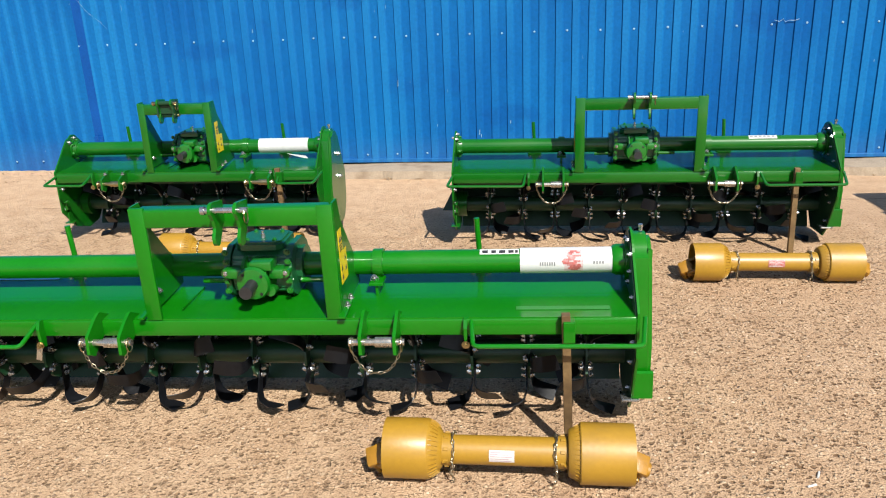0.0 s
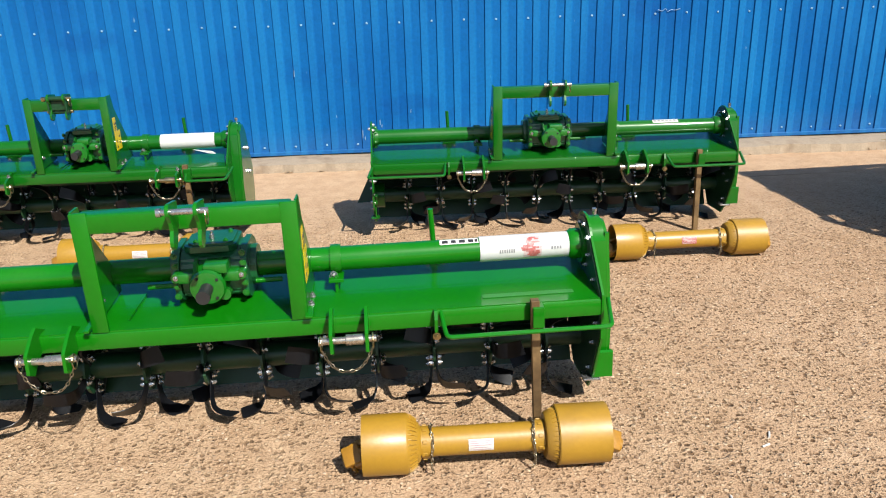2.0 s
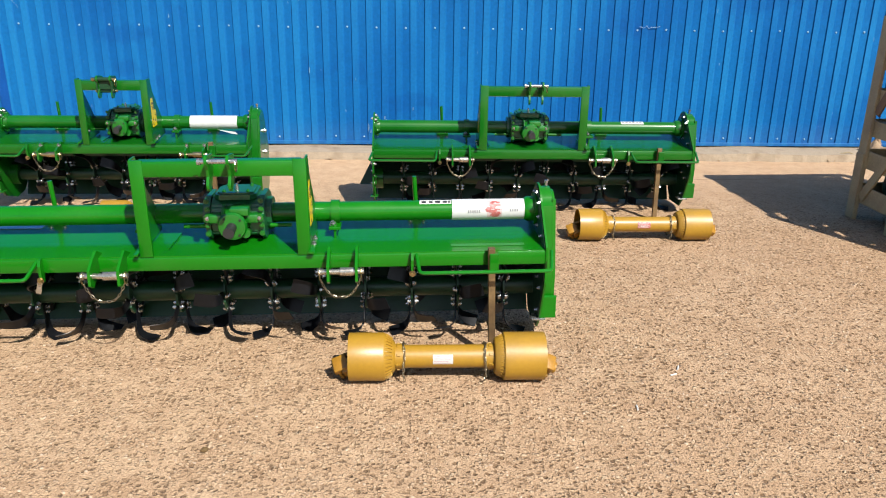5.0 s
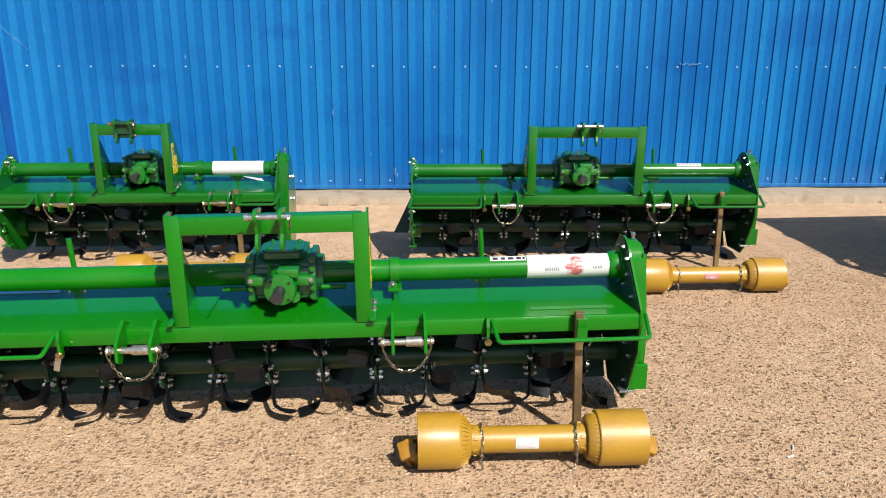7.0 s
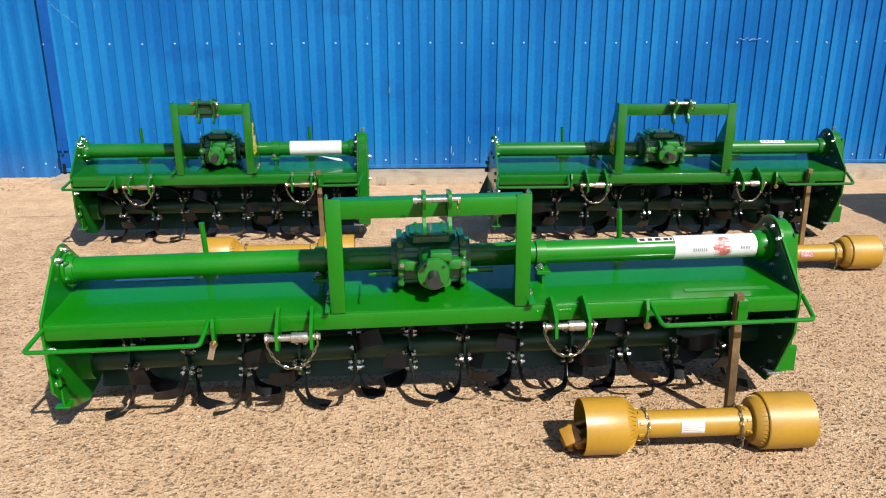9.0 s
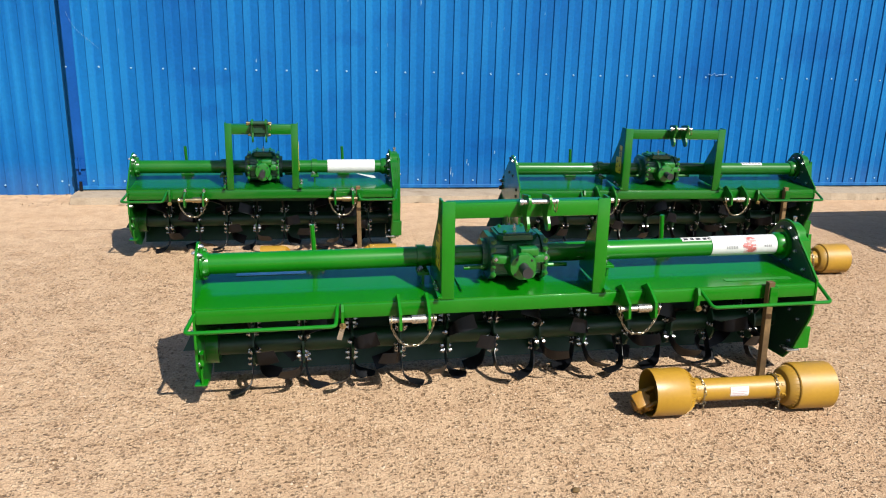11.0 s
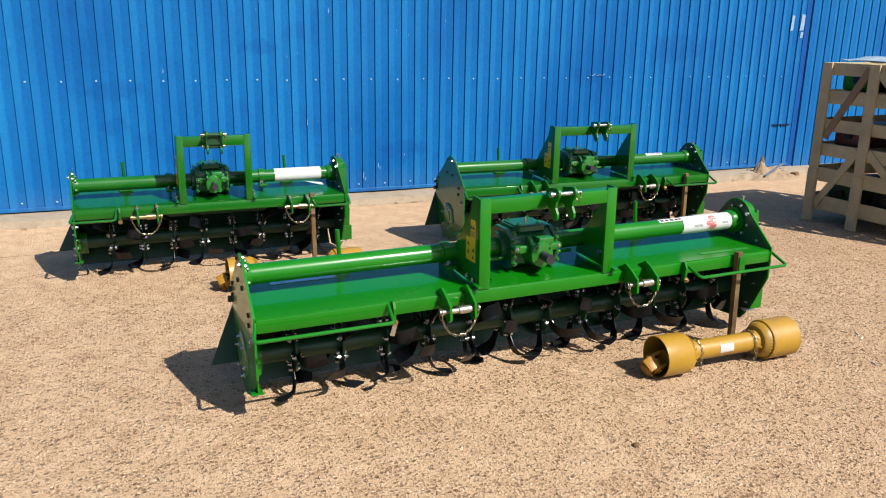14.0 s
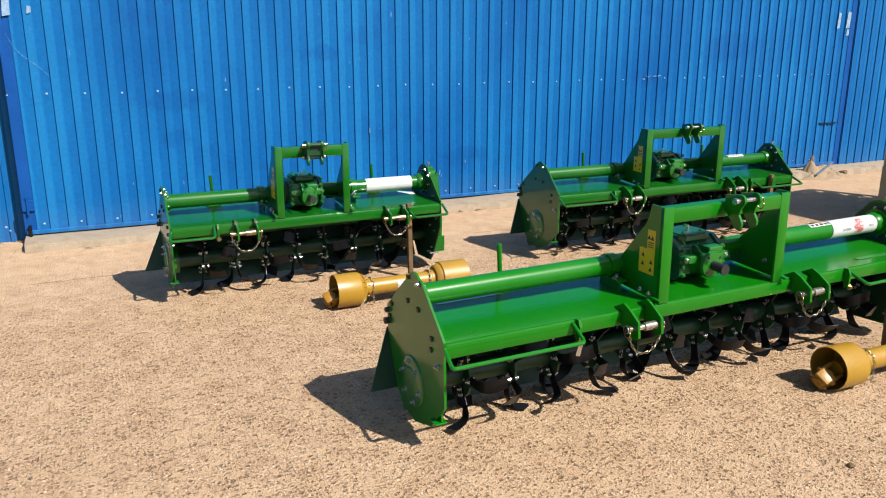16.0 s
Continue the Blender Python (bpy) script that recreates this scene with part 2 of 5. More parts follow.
    m5.inputs["Color2"].default_value = (0.186, 0.1674, 0.1488, 1)
    link(dm.outputs[0], m5.inputs["Fac"])
    link(m4.outputs[0], m5.inputs["Color1"])
    link(m5.outputs[0], b.inputs["Base Color"])
    b.inputs["Roughness"].default_value = 0.42
    b.inputs["Specular IOR Level"].default_value = 0.12
    bp = n.new("ShaderNodeBump")
    bp.inputs["Strength"].default_value, bp.inputs["Distance"].default_value = 0.25, 0.01
    den = n.new("ShaderNodeTexNoise")
    den.inputs["Scale"].default_value = 7.0
    link(tc.outputs["Object"], den.inputs["Vector"])
    link(den.outputs["Fac"], bp.inputs["Height"])
    link(bp.outputs[0], b.inputs["Normal"])
    return m


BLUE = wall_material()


def ground_material():
    """Worn concrete with exposed round pebbles and pits; a smoother slab beyond the joint near the building."""
    m = bpy.data.materials.new("exposed_aggregate")
    m.use_nodes = True
    nt = m.node_tree
    n, link = nt.nodes, nt.links.new
    b = n["Principled BSDF"]
    tc = n.new("ShaderNodeTexCoord")

    def nz(s, d=4.0):
        q = n.new("ShaderNodeTexNoise")
        q.inputs["Scale"].default_value, q.inputs["Detail"].default_value = s, d
        link(tc.outputs["Object"], q.inputs["Vector"])
        return q

    def rng(src, a, c, lo, hi):
        q = n.new("ShaderNodeMapRange")
        for k, v in zip(("From Min", "From Max", "To Min", "To Max"), (a, c, lo, hi)):
            q.inputs[k].default_value = v
        link(src, q.inputs["Value"])
        return q.outputs[0]

    def math_node(op, a, c=None):
        q = n.new("ShaderNodeMath")
        q.operation = op
        for k, v in enumerate((a, c)):
            if v is None:
                continue
            if isinstance(v, float):
                q.inputs[k].default_value = v
            else:
                link(v, q.inputs[k])
        return q.outputs[0]

    def mix(fac, c1, c2, mode="MIX"):
        q = n.new("ShaderNodeMixRGB")
        q.blend_type = mode
        for key, v in (("Fac", fac), ("Color1", c1), ("Color2", c2)):
            if isinstance(v, (tuple, float)):
                q.inputs[key].default_value = v
            else:
                link(v, q.inputs[key])
        return q.outputs[0]

    warp = nz(26.0, 2.0)
    wv = n.new("ShaderNodeVectorMath")
    wv.operation = "MULTIPLY_ADD"
    wv.inputs[1].default_value = (0.016, 0.014, 0.0)
    link(warp.outputs["Color"], wv.inputs[0])
    link(tc.outputs["Object"], wv.inputs[2])

    def stones(scale, lo, hi):
        v = n.new("ShaderNodeTexVoronoi")
        v.inputs["Scale"].default_value = scale
        link(wv.outputs[0], v.inputs["Vector"])
        sp = n.new("ShaderNodeSeparateColor")
        link(v.outputs["Color"], sp.inputs[0])
        mask = rng(v.outputs["Distance"], lo, hi, 1.0, 0.0)
        return sp.outputs[0], sp.outputs[1], mask

    def tones(src, stops):
        r = n.new("ShaderNodeValToRGB")
        els = r.color_ramp.elements
        els[0].position, els[0].color = stops[0][0], (*stops[0][1], 1)
        els[1].position, els[1].color = stops[-1][0], (*stops[-1][1], 1)
        for p, c in stops[1:-1]:
            q = els.new(p)
            q.color = (*c, 1)
        link(src, r.inputs["Fac"])
        return r.outputs[0]

    broad, mid, fine, grain = nz(0.9, 5.0), nz(5.0, 4.0), nz(150.0, 3.0), nz(420.0, 2.0)
    axes = n.new("ShaderNodeSeparateXYZ")
    link(tc.outputs["Object"], axes.inputs[0])
    rough_zone = rng(axes.outputs["Y"], 4.7, 6.3, 1.0, 0.12)
    base = mix(rng(broad.outputs["Fac"], 0.35, 0.68, 0, 1), (0.67, 0.460, 0.302, 1), (0.74, 0.530, 0.365, 1))
    base = mix(rng(mid.outputs["Fac"], 0.35, 0.7, 0, 0.5), base, (0.81, 0.610, 0.435, 1))
    # gaps between the bedded stones, worn open in patches
    worn = math_node("MULTIPLY", rough_zone, rng(mid.outputs["Fac"], 0.32, 0.68, 1.0, 0.62))
    gaps = math_node("MULTIPLY", worn, rng(fine.outputs["Fac"], 0.38, 0.53, 0.85, 0.0))
    base = mix(gaps, base, (0.22, 0.14, 0.08, 1))
    # small and large exposed pebbles and the pits they left
    s_r, s_g, s_m = stones(62.0, 0.34, 0.46)
    small = tones(s_r, [(0.0, (0.15, 0.085, 0.044)), (0.42, (0.30, 0.185, 0.105)), (0.52, (0.70, 0.48, 0.31)), (0.75, (0.82, 0.59, 0.40)), (1.0, (0.91, 0.73, 0.54))])
    s_on = math_node("MULTIPLY", math_node("MULTIPLY", s_m, rng(s_g, 0.08, 0.20, 0.0, 1.0)), worn)
    base = mix(s_on, base, small)
    l_r, l_g, l_m = stones(40.0, 0.30, 0.40)
    large = tones(l_r, [(0.0, (0.15, 0.083, 0.043)), (0.42, (0.27, 0.160, 0.088)), (0.52, (0.60, 0.40, 0.255)), (0.7, (0.79, 0.57, 0.385)), (1.0, (0.88, 0.70, 0.52))])
    l_on = math_node("MULTIPLY", math_node("MULTIPLY", l_m, rng(l_g, 0.36, 0.42, 0.0, 0.95)), rough_zone)
    base = mix(l_on, base, large)
    stain = nz(0.55, 6.0)
    base = mix(rng(stain.outputs["Fac"], 0.54, 0.72, 0, 0.32), base, (0.50, 0.33, 0.22, 1))
    # a paler sandy film over the western part of the yard
    west = math_node("ADD", axes.outputs["X"], rng(broad.outputs["Fac"], 0.3, 0.7, -1.3, 1.3))
    sandy = math_node("MULTIPLY", rng(west, -1.2, 1.0, 0.34, 0.0), rng(mid.outputs["Fac"], 0.35, 0.62, 0.35, 1.0))
    base = mix(sandy, base, (0.88, 0.67, 0.47, 1))
    # blotches and fine grit, also on the smoother slab
    blot, grit = nz(11.0, 5.0), nz(75.0, 3.0)
    base = mix(rng(blot.outputs["Fac"], 0.45, 0.68, 0.0, 0.40), base, (0.46, 0.30, 0.19, 1))
    base = mix(rng(grit.outputs["Fac"], 0.50, 0.66, 0.0, 0.45), base, (0.40, 0.265, 0.17, 1))
    # the joint between the slabs
    jl = n.new("ShaderNodeMath")
    jl.operation = "MULTIPLY_ADD"
    jl.inputs[1].default_value = -0.03
    link(axes.outputs["X"], jl.inputs[0])
    link(axes.outputs["Y"], jl.inputs[2])
    wob = n.new("ShaderNodeMath")
    wob.operation = "MULTIPLY_ADD"
    wob.inputs[1].default_value = 0.05
    link(mid.outputs["Fac"], wob.inputs[0])
    link(jl.outputs[0], wob.inputs[2])
    off = n.new("ShaderNodeMath")
    off.operation = "COMPARE"
    off.inputs[1].default_value, off.inputs[2].default_value = 6.12, 0.010
    link(wob.outputs[0], off.inputs[0])
    base = mix(math_node("MULTIPLY", off.outputs[0], rng(stain.outputs["Fac"], 0.46, 0.56, 0.0, 0.6)), base, (0.24, 0.155, 0.10, 1))
    base = mix(1.0, base, (0.620, 0.578, 0.522, 1), "MULTIPLY")
    link(base, b.inputs["Base Color"])
    b.inputs["Roughness"].default_value = 0.88
    b.inputs["Specular IOR Level"].default_value = 0.2
    dark_pit = math_node("MULTIPLY", l_on, rng(l_r, 0.42, 0.52, -1.0, 0.8))
    relief = math_node("ADD", dark_pit, math_node("MULTIPLY", s_on, rng(s_r, 0.42, 0.52, -0.7, 0.8)))
    relief = math_node("ADD", relief, math_node("MULTIPLY", fine.outputs["Fac"], 0.8))
    bp = n.new("ShaderNodeBump")
    bp.inputs["Strength"].default_value, bp.inputs["Distance"].default_value = 1.0, 0.011
    link(relief, bp.inputs["Height"])
    link(bp.outputs[0], b.inputs["Normal"])
    return m


GROUND = ground_material()


# ---- mesh helpers ----
def finish(bm, name, mat, smooth=False):
    bmesh.ops.recalc_face_normals(bm, faces=bm.faces)
    me = bpy.data.meshes.new(name)
    bm.to_mesh(me)
    bm.free()
    me.materials.append(mat)
    if smooth:
        me.shade_smooth()
        me.set_sharp_from_angle(angle=radians(32))
    return me


def part(name, bm, mat, parent, label="", smooth=False, at=None):
    """One mesh object under a thing or a part. bm may be a bmesh or a ready mesh that alike parts share."""
    me = bm if isinstance(bm, bpy.types.Mesh) else finish(bm, name, mat, smooth)
    ob = new(name, me)
    ob.parent = parent
    if at is not None:
        ob.matrix_basis = at
    if label:
        tagged(ob, label)
    return ob


def thing(name, m, label, category, group="", kind=""):
    ob = new(name)
    ob.matrix_basis = m
    ob.empty_display_size = 0.1
    return tagged(ob, label, category, group, kind)


def box(bm, lo, hi, bevel=0.0, m=None):
    lo, hi = Vector(lo), Vector(hi)
    made = bmesh.ops.create_cube(bm, size=1.0, matrix=Matrix.Translation((lo + hi) / 2) @ Matrix.Diagonal((*(hi - lo), 1)))
    vs = made["verts"]
    if bevel:
        es = list({e for v in vs for e in v.link_edges})
        out = bmesh.ops.bevel(bm, geom=es, offset=bevel, segments=2, profile=0.5, affect="EDGES")
        vs = list({v for f in out["faces"] for v in f.verts} | {v for v in vs if v.is_valid})
    if m is not None:
        bmesh.ops.transform(bm, matrix=m, verts=[v for v in vs if v.is_valid])
    return bm


def rod(bm, a, b, r, seg=12, r2=None):
    a, b = Vector(a), Vector(b)
    d = b - a
    m = Matrix.Translation((a + b) / 2) @ d.to_track_quat("Z", "Y").to_matrix().to_4x4()
    bmesh.ops.create_cone(bm, cap_ends=True, segments=seg, radius1=r, radius2=r if r2 is None else r2, depth=d.length, matrix=m)
    return bm


def pipe(bm, pts, r, seg=8, closed=False):
    """A round bar along a polyline."""
    pts = [Vector(p) for p in pts]
    rings = []
    n = len(pts)
    for i, p in enumerate(pts):
        if closed:
            t = (pts[(i + 1) % n] - pts[i - 1]).normalized()
        else:
            t = (pts[min(i + 1, n - 1)] - pts[max(i - 1, 0)]).normalized()
        up = Vector((0, 0, 1)) if abs(t.z) < 0.95 else Vector((0, 1, 0))
        s = t.cross(up).normalized()
        u = s.cross(t)
        rings.append([bm.verts.new(p + r * (math.cos(a) * s + math.sin(a) * u)) for a in (2 * math.pi * k / seg for k in range(seg))])
    pairs = list(zip(rings, rings[1:])) + ([(rings[-1], rings[0])] if closed else [])
    for A, B in pairs:
        for k in range(seg):
            bm.faces.new((A[k], A[(k + 1) % seg], B[(k + 1) % seg], B[k]))
    if not closed:
        bm.faces.new(rings[0])
        bm.faces.new(rings[-1])
    return bm


def bend(pts, r, steps=4):
    """A polyline with its inner corners rounded."""
    pts = [Vector(p) for p in pts]
    out = [pts[0]]
    for a, b, c in zip(pts, pts[1:], pts[2:]):
        u, v = (a - b).normalized(), (c - b).normalized()
        for k in range(steps + 1):
            s = k / steps
            p0, p2 = b + u * r, b + v * r
            out.append(p0 * (1 - s) ** 2 + b * 2 * s * (1 - s) + p2 * s * s)
    return out + [pts[-1]]


def slab(bm, outline, axis, lo, hi):
    """A flat plate: an outline in the plane across the axis ('x': y,z pairs; 'y': x,z; 'z': x,y) with its thickness from lo to hi."""
    def at(p, v):
        return {"x": (v, p[0], p[1]), "y": (p[0], v, p[1]), "z": (p[0], p[1], v)}[axis]
    A = [bm.verts.new(at(p, lo)) for p in outline]
    B = [bm.verts.new(at(p, hi)) for p in outline]
    bm.faces.new(A)
    bm.faces.new(B)
    for k in range(len(A)):
        j = (k + 1) % len(A)
        bm.faces.new((A[k], A[j], B[j], B[k]))
    return bm


def arc(cx, cy, r, a0, a1, n=10):
    return [(cx + r * math.cos(radians(a0 + (a1 - a0) * k / n)), cy + r * math.sin(radians(a0 + (a1 - a0) * k / n))) for k in range(n + 1)]


def lathe(bm, profile, seg=40, closed=False):
    """Turned about the x axis from (x, radius) pairs."""
    rings = []
    for x, r in profile:
        rings.append([bm.verts.new((x, r * math.cos(2 * math.pi * k / seg), r * math.sin(2 * math.pi * k / seg))) for k in range(seg)])
    for A, B in zip(rings, rings[1:] + ([rings[0]] if closed else [])):
        for k in range(seg):
            bm.faces.new((A[k], A[(k + 1) % seg], B[(k + 1) % seg], B[k]))
    if not closed:
        bm.faces.new(rings[0])
        bm.faces.new(rings[-1])
    return bm


def bolt_mesh(name, r, h, mat):
    """A hexagon head on a washer, along +z."""
    bm = bmesh.new()
    rod(bm, (0, 0, 0), (0, 0, h * 0.25), r * 1.35, 14)
    rod(bm, (0, 0, h * 0.25), (0, 0, h), r, 6)
    rod(bm, (0, 0, h), (0, 0, h * 1.5), r * 0.55, 8)
    return finish(bm, name, mat, True)


GREENBOLT_Y = bolt_mesh("plastic_screw", 0.006, 0.006, YELLOW)
BOLT = bolt_mesh("bolt", 0.010, 0.012, CHROME)
BIGBOLT = bolt_mesh("bolt_large", 0.013, 0.016, CHROME)
SMALLBOLT = bolt_mesh("bolt_small", 0.007, 0.007, CHROME)
GREENBOLT = bolt_mesh("bolt_green", 0.0095, 0.010, CAST)
DARKBOLT = bolt_mesh("bolt_dark", 0.0045, 0.004, RUBBER)
SQUARE = finish(box(bmesh.new(), (-0.0095, -0.0095, 0.0), (0.0095, 0.0095, 0.007), 0.0015), "square_bolt", PLATEBOLT)
TOX = Matrix.Rotation(radians(90), 4, "Y")
TOMX = Matrix.Rotation(radians(-90), 4, "Y")
TOMY = Matrix.Rotation(radians(90), 4, "X")


def chain(bm, pts, wire=0.0022, length=0.026, width=0.013):
    """Oval links along a polyline, each turned a quarter against the last."""
    pts = [Vector(p) for p in pts]
    total = sum((b - a).length for a, b in zip(pts, pts[1:]))
    count = max(2, int(total / (length * 0.74)))
    def along(s):
        for a, b in zip(pts, pts[1:]):
            d = (b - a).length
            if s <= d:
                return a + (b - a) * (s / d), (b - a).normalized()
            s -= d
        return pts[-1], (pts[-1] - pts[-2]).normalized()
    for k in range(count):
        c, t = along((k + 0.5) * total / count)
        side = t.cross(Vector((0.3, 1, 0.2))).normalized()
        side = Matrix.Rotation(radians(90 * (k % 2) + 25), 3, t) @ side
        loop = []
        for j in range(12):
            a = 2 * math.pi * j / 12
            loop.append(c + t * (length / 2 - wire) * math.cos(a) * (1.0 if abs(math.cos(a)) > 0.6 else 0.9) + side * (width / 2 - wire) * math.sin(a) * 1.1)
        pipe(bm, loop, wire, 5, closed=True)
    return bm


def hang(a, b, sag, n=14):
    a, b = Vector(a), Vector(b)
    return [a.lerp(b, k / n) - Vector((0, 0, sag * (1 - abs(2 * k / n - 1) ** 2.7))) for k in range(n + 1)]


# ---- the setting ----
def build_ground():
    bm = bmesh.new()
    s = 900.0
    vs = [bm.verts.new(p) for p in ((-s, -s, 0), (s, -s, 0), (s, s, 0), (-s, s, 0))]
    bm.faces.new(vs)
    ob = new("ground", finish(bm, "ground", GROUND))
    tagged(ob, "sunlit worn concrete yard with exposed tan pebbles", "ground", kind="structure")


build_ground()

WALL_Y, PITCH, RIB = 7.195, 0.1400, 0.103


def profiled(bm, x0, x1, z0, z1, y, shift=0.0):
    """Profiled steel sheet: narrow steep ribs, one each pitch."""
    xs = []
    k = math.floor((x0 - shift) / PITCH) - 1
    while True:
        o = shift + k * PITCH
        if o > x1:
            break
        xs += [(o, 0.0), (o + 0.007, -0.013), (o + 0.056, -0.009), (o + 0.074, 0.0)]
        k += 1
    xs = [p for p in xs if x0 <= p[0] <= x1]
    xs = [(x0, xs[0][1])] + xs + [(x1, xs[-1][1])]
    front = [[bm.verts.new((x, y + d, z)) for x, d in xs] for z in (z0, z1)]
    back = [[bm.verts.new((x, y + d + 0.004, z)) for x, d in xs] for z in (z0, z1)]
    for A in (front, back):
        for i in range(len(xs) - 1):
            bm.faces.new((A[0][i], A[0][i + 1], A[1][i + 1], A[1][i]))
    for i in range(len(xs) - 1):
        bm.faces.new((front[0][i], front[0][i + 1], back[0][i + 1], back[0][i]))
        bm.faces.new((front[1][i], front[1][i + 1], back[1][i + 1], back[1][i]))
    return bm


GATE_L, GATE_R, WALL_TOP = -4.13, 5.10, 4.3
LEAN_Z = 0.002   # the building's foot rises very slightly along x


def tilt():
    return Matrix.Shear("XY", 4, (0, 0)) @ Matrix(((1, 0, 0, 0), (0, 1, 0, 0), (LEAN_Z, 0, 1, 0), (0, 0, 0, 1)))


def build_wall():
    global GATE
    gate = GATE = tagged(new("wall_gate"), "blue painted profiled steel gate panel, scuffed and scratched", "wall", kind="structure")
    gate.matrix_basis = tilt()
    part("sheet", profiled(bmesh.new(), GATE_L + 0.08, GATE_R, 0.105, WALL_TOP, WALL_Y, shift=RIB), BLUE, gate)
    part("bottom_rail", box(bmesh.new(), (GATE_L, WALL_Y - 0.026, 0.090), (GATE_R, WALL_Y + 0.03, 0.124), 0.004), BLUE, gate)
    left = tagged(new("wall_west"), "blue profiled steel wall beside the gate, dusty at its foot", "wall", kind="structure")
    left.matrix_basis = tilt()
    part("sheet", profiled(bmesh.new(), -16.0, GATE_L + 0.03, 0.0, WALL_TOP, WALL_Y + 0.16, shift=0.07), BLUE, left)
    right = tagged(new("wall_east"), "blue profiled steel wall beyond the gate", "wall", kind="structure")
    right.matrix_basis = tilt()
    part("sheet", profiled(bmesh.new(), GATE_R + 0.09, 18.0, 0.05, WALL_TOP, WALL_Y - 0.01, shift=0.01), BLUE, right)
    for nm, x0, x1, deep in (("trim_west", GATE_L - 0.011, GATE_L + 0.079, 0.08), ("trim_east", GATE_R + 0.004, GATE_R + 0.086, 0.05)):
        t = new(nm, finish(box(bmesh.new(), (x0, WALL_Y - 0.004, 0.07), (x1, WALL_Y + deep, WALL_TOP), 0.003), nm, STRIPE))
        t.matrix_basis = tilt()
        tagged(t, "dark blue flat steel joint strip of the gate", "trim", kind="structure")
    # backing building volume
    bm = bmesh.new()
    box(bm, (-16.0, WALL_Y + 0.30, 0.0), (18.0, WALL_Y + 9.0, WALL_TOP + 0.1))
    b = new("wall_body", finish(bm, "wall_body", RUBBER))
    tagged(b, "dark body of the building behind the sheets", "wall", kind="structure")
    # screws
    screw = bolt_mesh("screw", 0.0068, 0.006, SCREW)
    for z, step0 in ((1.218, 0), (0.165, 1), (2.39, 0), (3.5, 0)):
        k = 0
        x = GATE_L + 0.06
        while x < GATE_R - 0.05:
            xx = -0.073 + PITCH * 2 * math.floor((x + 0.073) / (PITCH * 2)) + (0.0 if step0 else PITCH)
            part("screw", screw, CHROME, gate, at=Matrix.Translation((xx, WALL_Y - 0.001, z + 0.004 * math.sin(k * 1.7))) @ TOMY)
            x += PITCH * 2
            k += 1
    for k in range(8):
        part("screw", screw, CHROME, left, at=Matrix.Translation((GATE_L - 0.13 - k * 0.287, WALL_Y + 0.15, 0.10)) @ TOMY)
    # sandy footing under the sheets
    bm = bmesh.new()
    rnd = random.Random(4)
    n = 240
    rows = []
    for k in range(n + 1):
        x = GATE_L - 0.01 + (18.0 - GATE_L) * k / n
        f = 0.30 + 0.05 * noise.noise((x * 0.9, 0, 3)) + 0.03 * rnd.random()
        h = 0.078 + 0.014 * noise.noise((x * 1.4, 5, 0)) + LEAN_Z * x * 0.6
        rows.append([bm.verts.new(p) for p in ((x, WALL_Y - f, -0.01), (x, WALL_Y - f + 0.02, max(0.012, h * 0.85)), (x, WALL_Y - f * 0.5, max(0.02, h)),
                                               (x, WALL_Y + 0.06, max(0.03, h)))])
    for A, B in zip(rows, rows[1:]):
        for j in range(3):
            bm.faces.new((A[j], B[j], B[j + 1], A[j + 1]))
    c = new("footing", finish(bm, "footing", CURB, False))
    tagged(c, "low sandy concrete footing along the blue wall", "footing", kind="structure")


build_wall()


# ---- rotary tillers ----
def tine_mesh(side):
    """An L-shaped blade: a flat shank in the flange's plane, a tight bend, then a wide square-ended blade turned sideways. Along +z, lateral +-x."""
    st = [  # radial, back, lateral, half width, lean of the width
        (0.052, 0.000, 0.000, 0.019, 0.0), (0.110, 0.001, 0.000, 0.020, 0.0), (0.150, 0.004, 0.002, 0.022, 0.04), (0.178, 0.010, 0.009, 0.026, 0.10),
        (0.197, 0.017, 0.024, 0.030, 0.16), (0.208, 0.024, 0.047, 0.033, 0.22), (0.215, 0.031, 0.073, 0.034, 0.27), (0.220, 0.038, 0.100, 0.034, 0.32)]
    P = [Vector((side * l, b, r * 1.05)) for r, b, l, _, _ in st]
    bm = bmesh.new()
    rings = []
    for i, p in enumerate(P):
        t = (P[min(i + 1, len(P) - 1)] - P[max(i - 1, 0)]).normalized()
        w = Vector((side * (0.18 if i == len(P) - 1 else 0.0), 1, st[i][4]))
        w = (w - t * w.dot(t)).normalized() * st[i][3]
        nrm = t.cross(w).normalized() * 0.0045
        thin = 0.6 if i == len(P) - 1 else 1.0
        rings.append([bm.verts.new(p + w + nrm * 0.3 * thin), bm.verts.new(p + w - nrm * 0.3 * thin), bm.verts.new(p - w - nrm * thin), bm.verts.new(p - w + nrm * thin)])
    for A, B in zip(rings, rings[1:]):
        for k in range(4):
            bm.faces.new((A[k], A[(k + 1) % 4], B[(k + 1) % 4], B[k]))
    bm.faces.new(rings[0])
    bm.faces.new(rings[-1])
    return finish(bm, "tine", BLACK, True)


TINE = {1: tine_mesh(1), -1: tine_mesh(-1)}


def flange_mesh():
    bm = bmesh.new()
    pts = []
    for k in range(6):
        a = 60 * k
        pts += arc(0, 0, 0.108, a - 16, a + 16, 4)
        pts.append((0.080 * math.cos(radians(a + 30)), 0.080 * math.sin(radians(a + 30))))
    slab(bm, pts, "x", -0.005, 0.005)
    return finish(bm, "flange", FLAPGREEN)


FLANGE = flange_mesh()


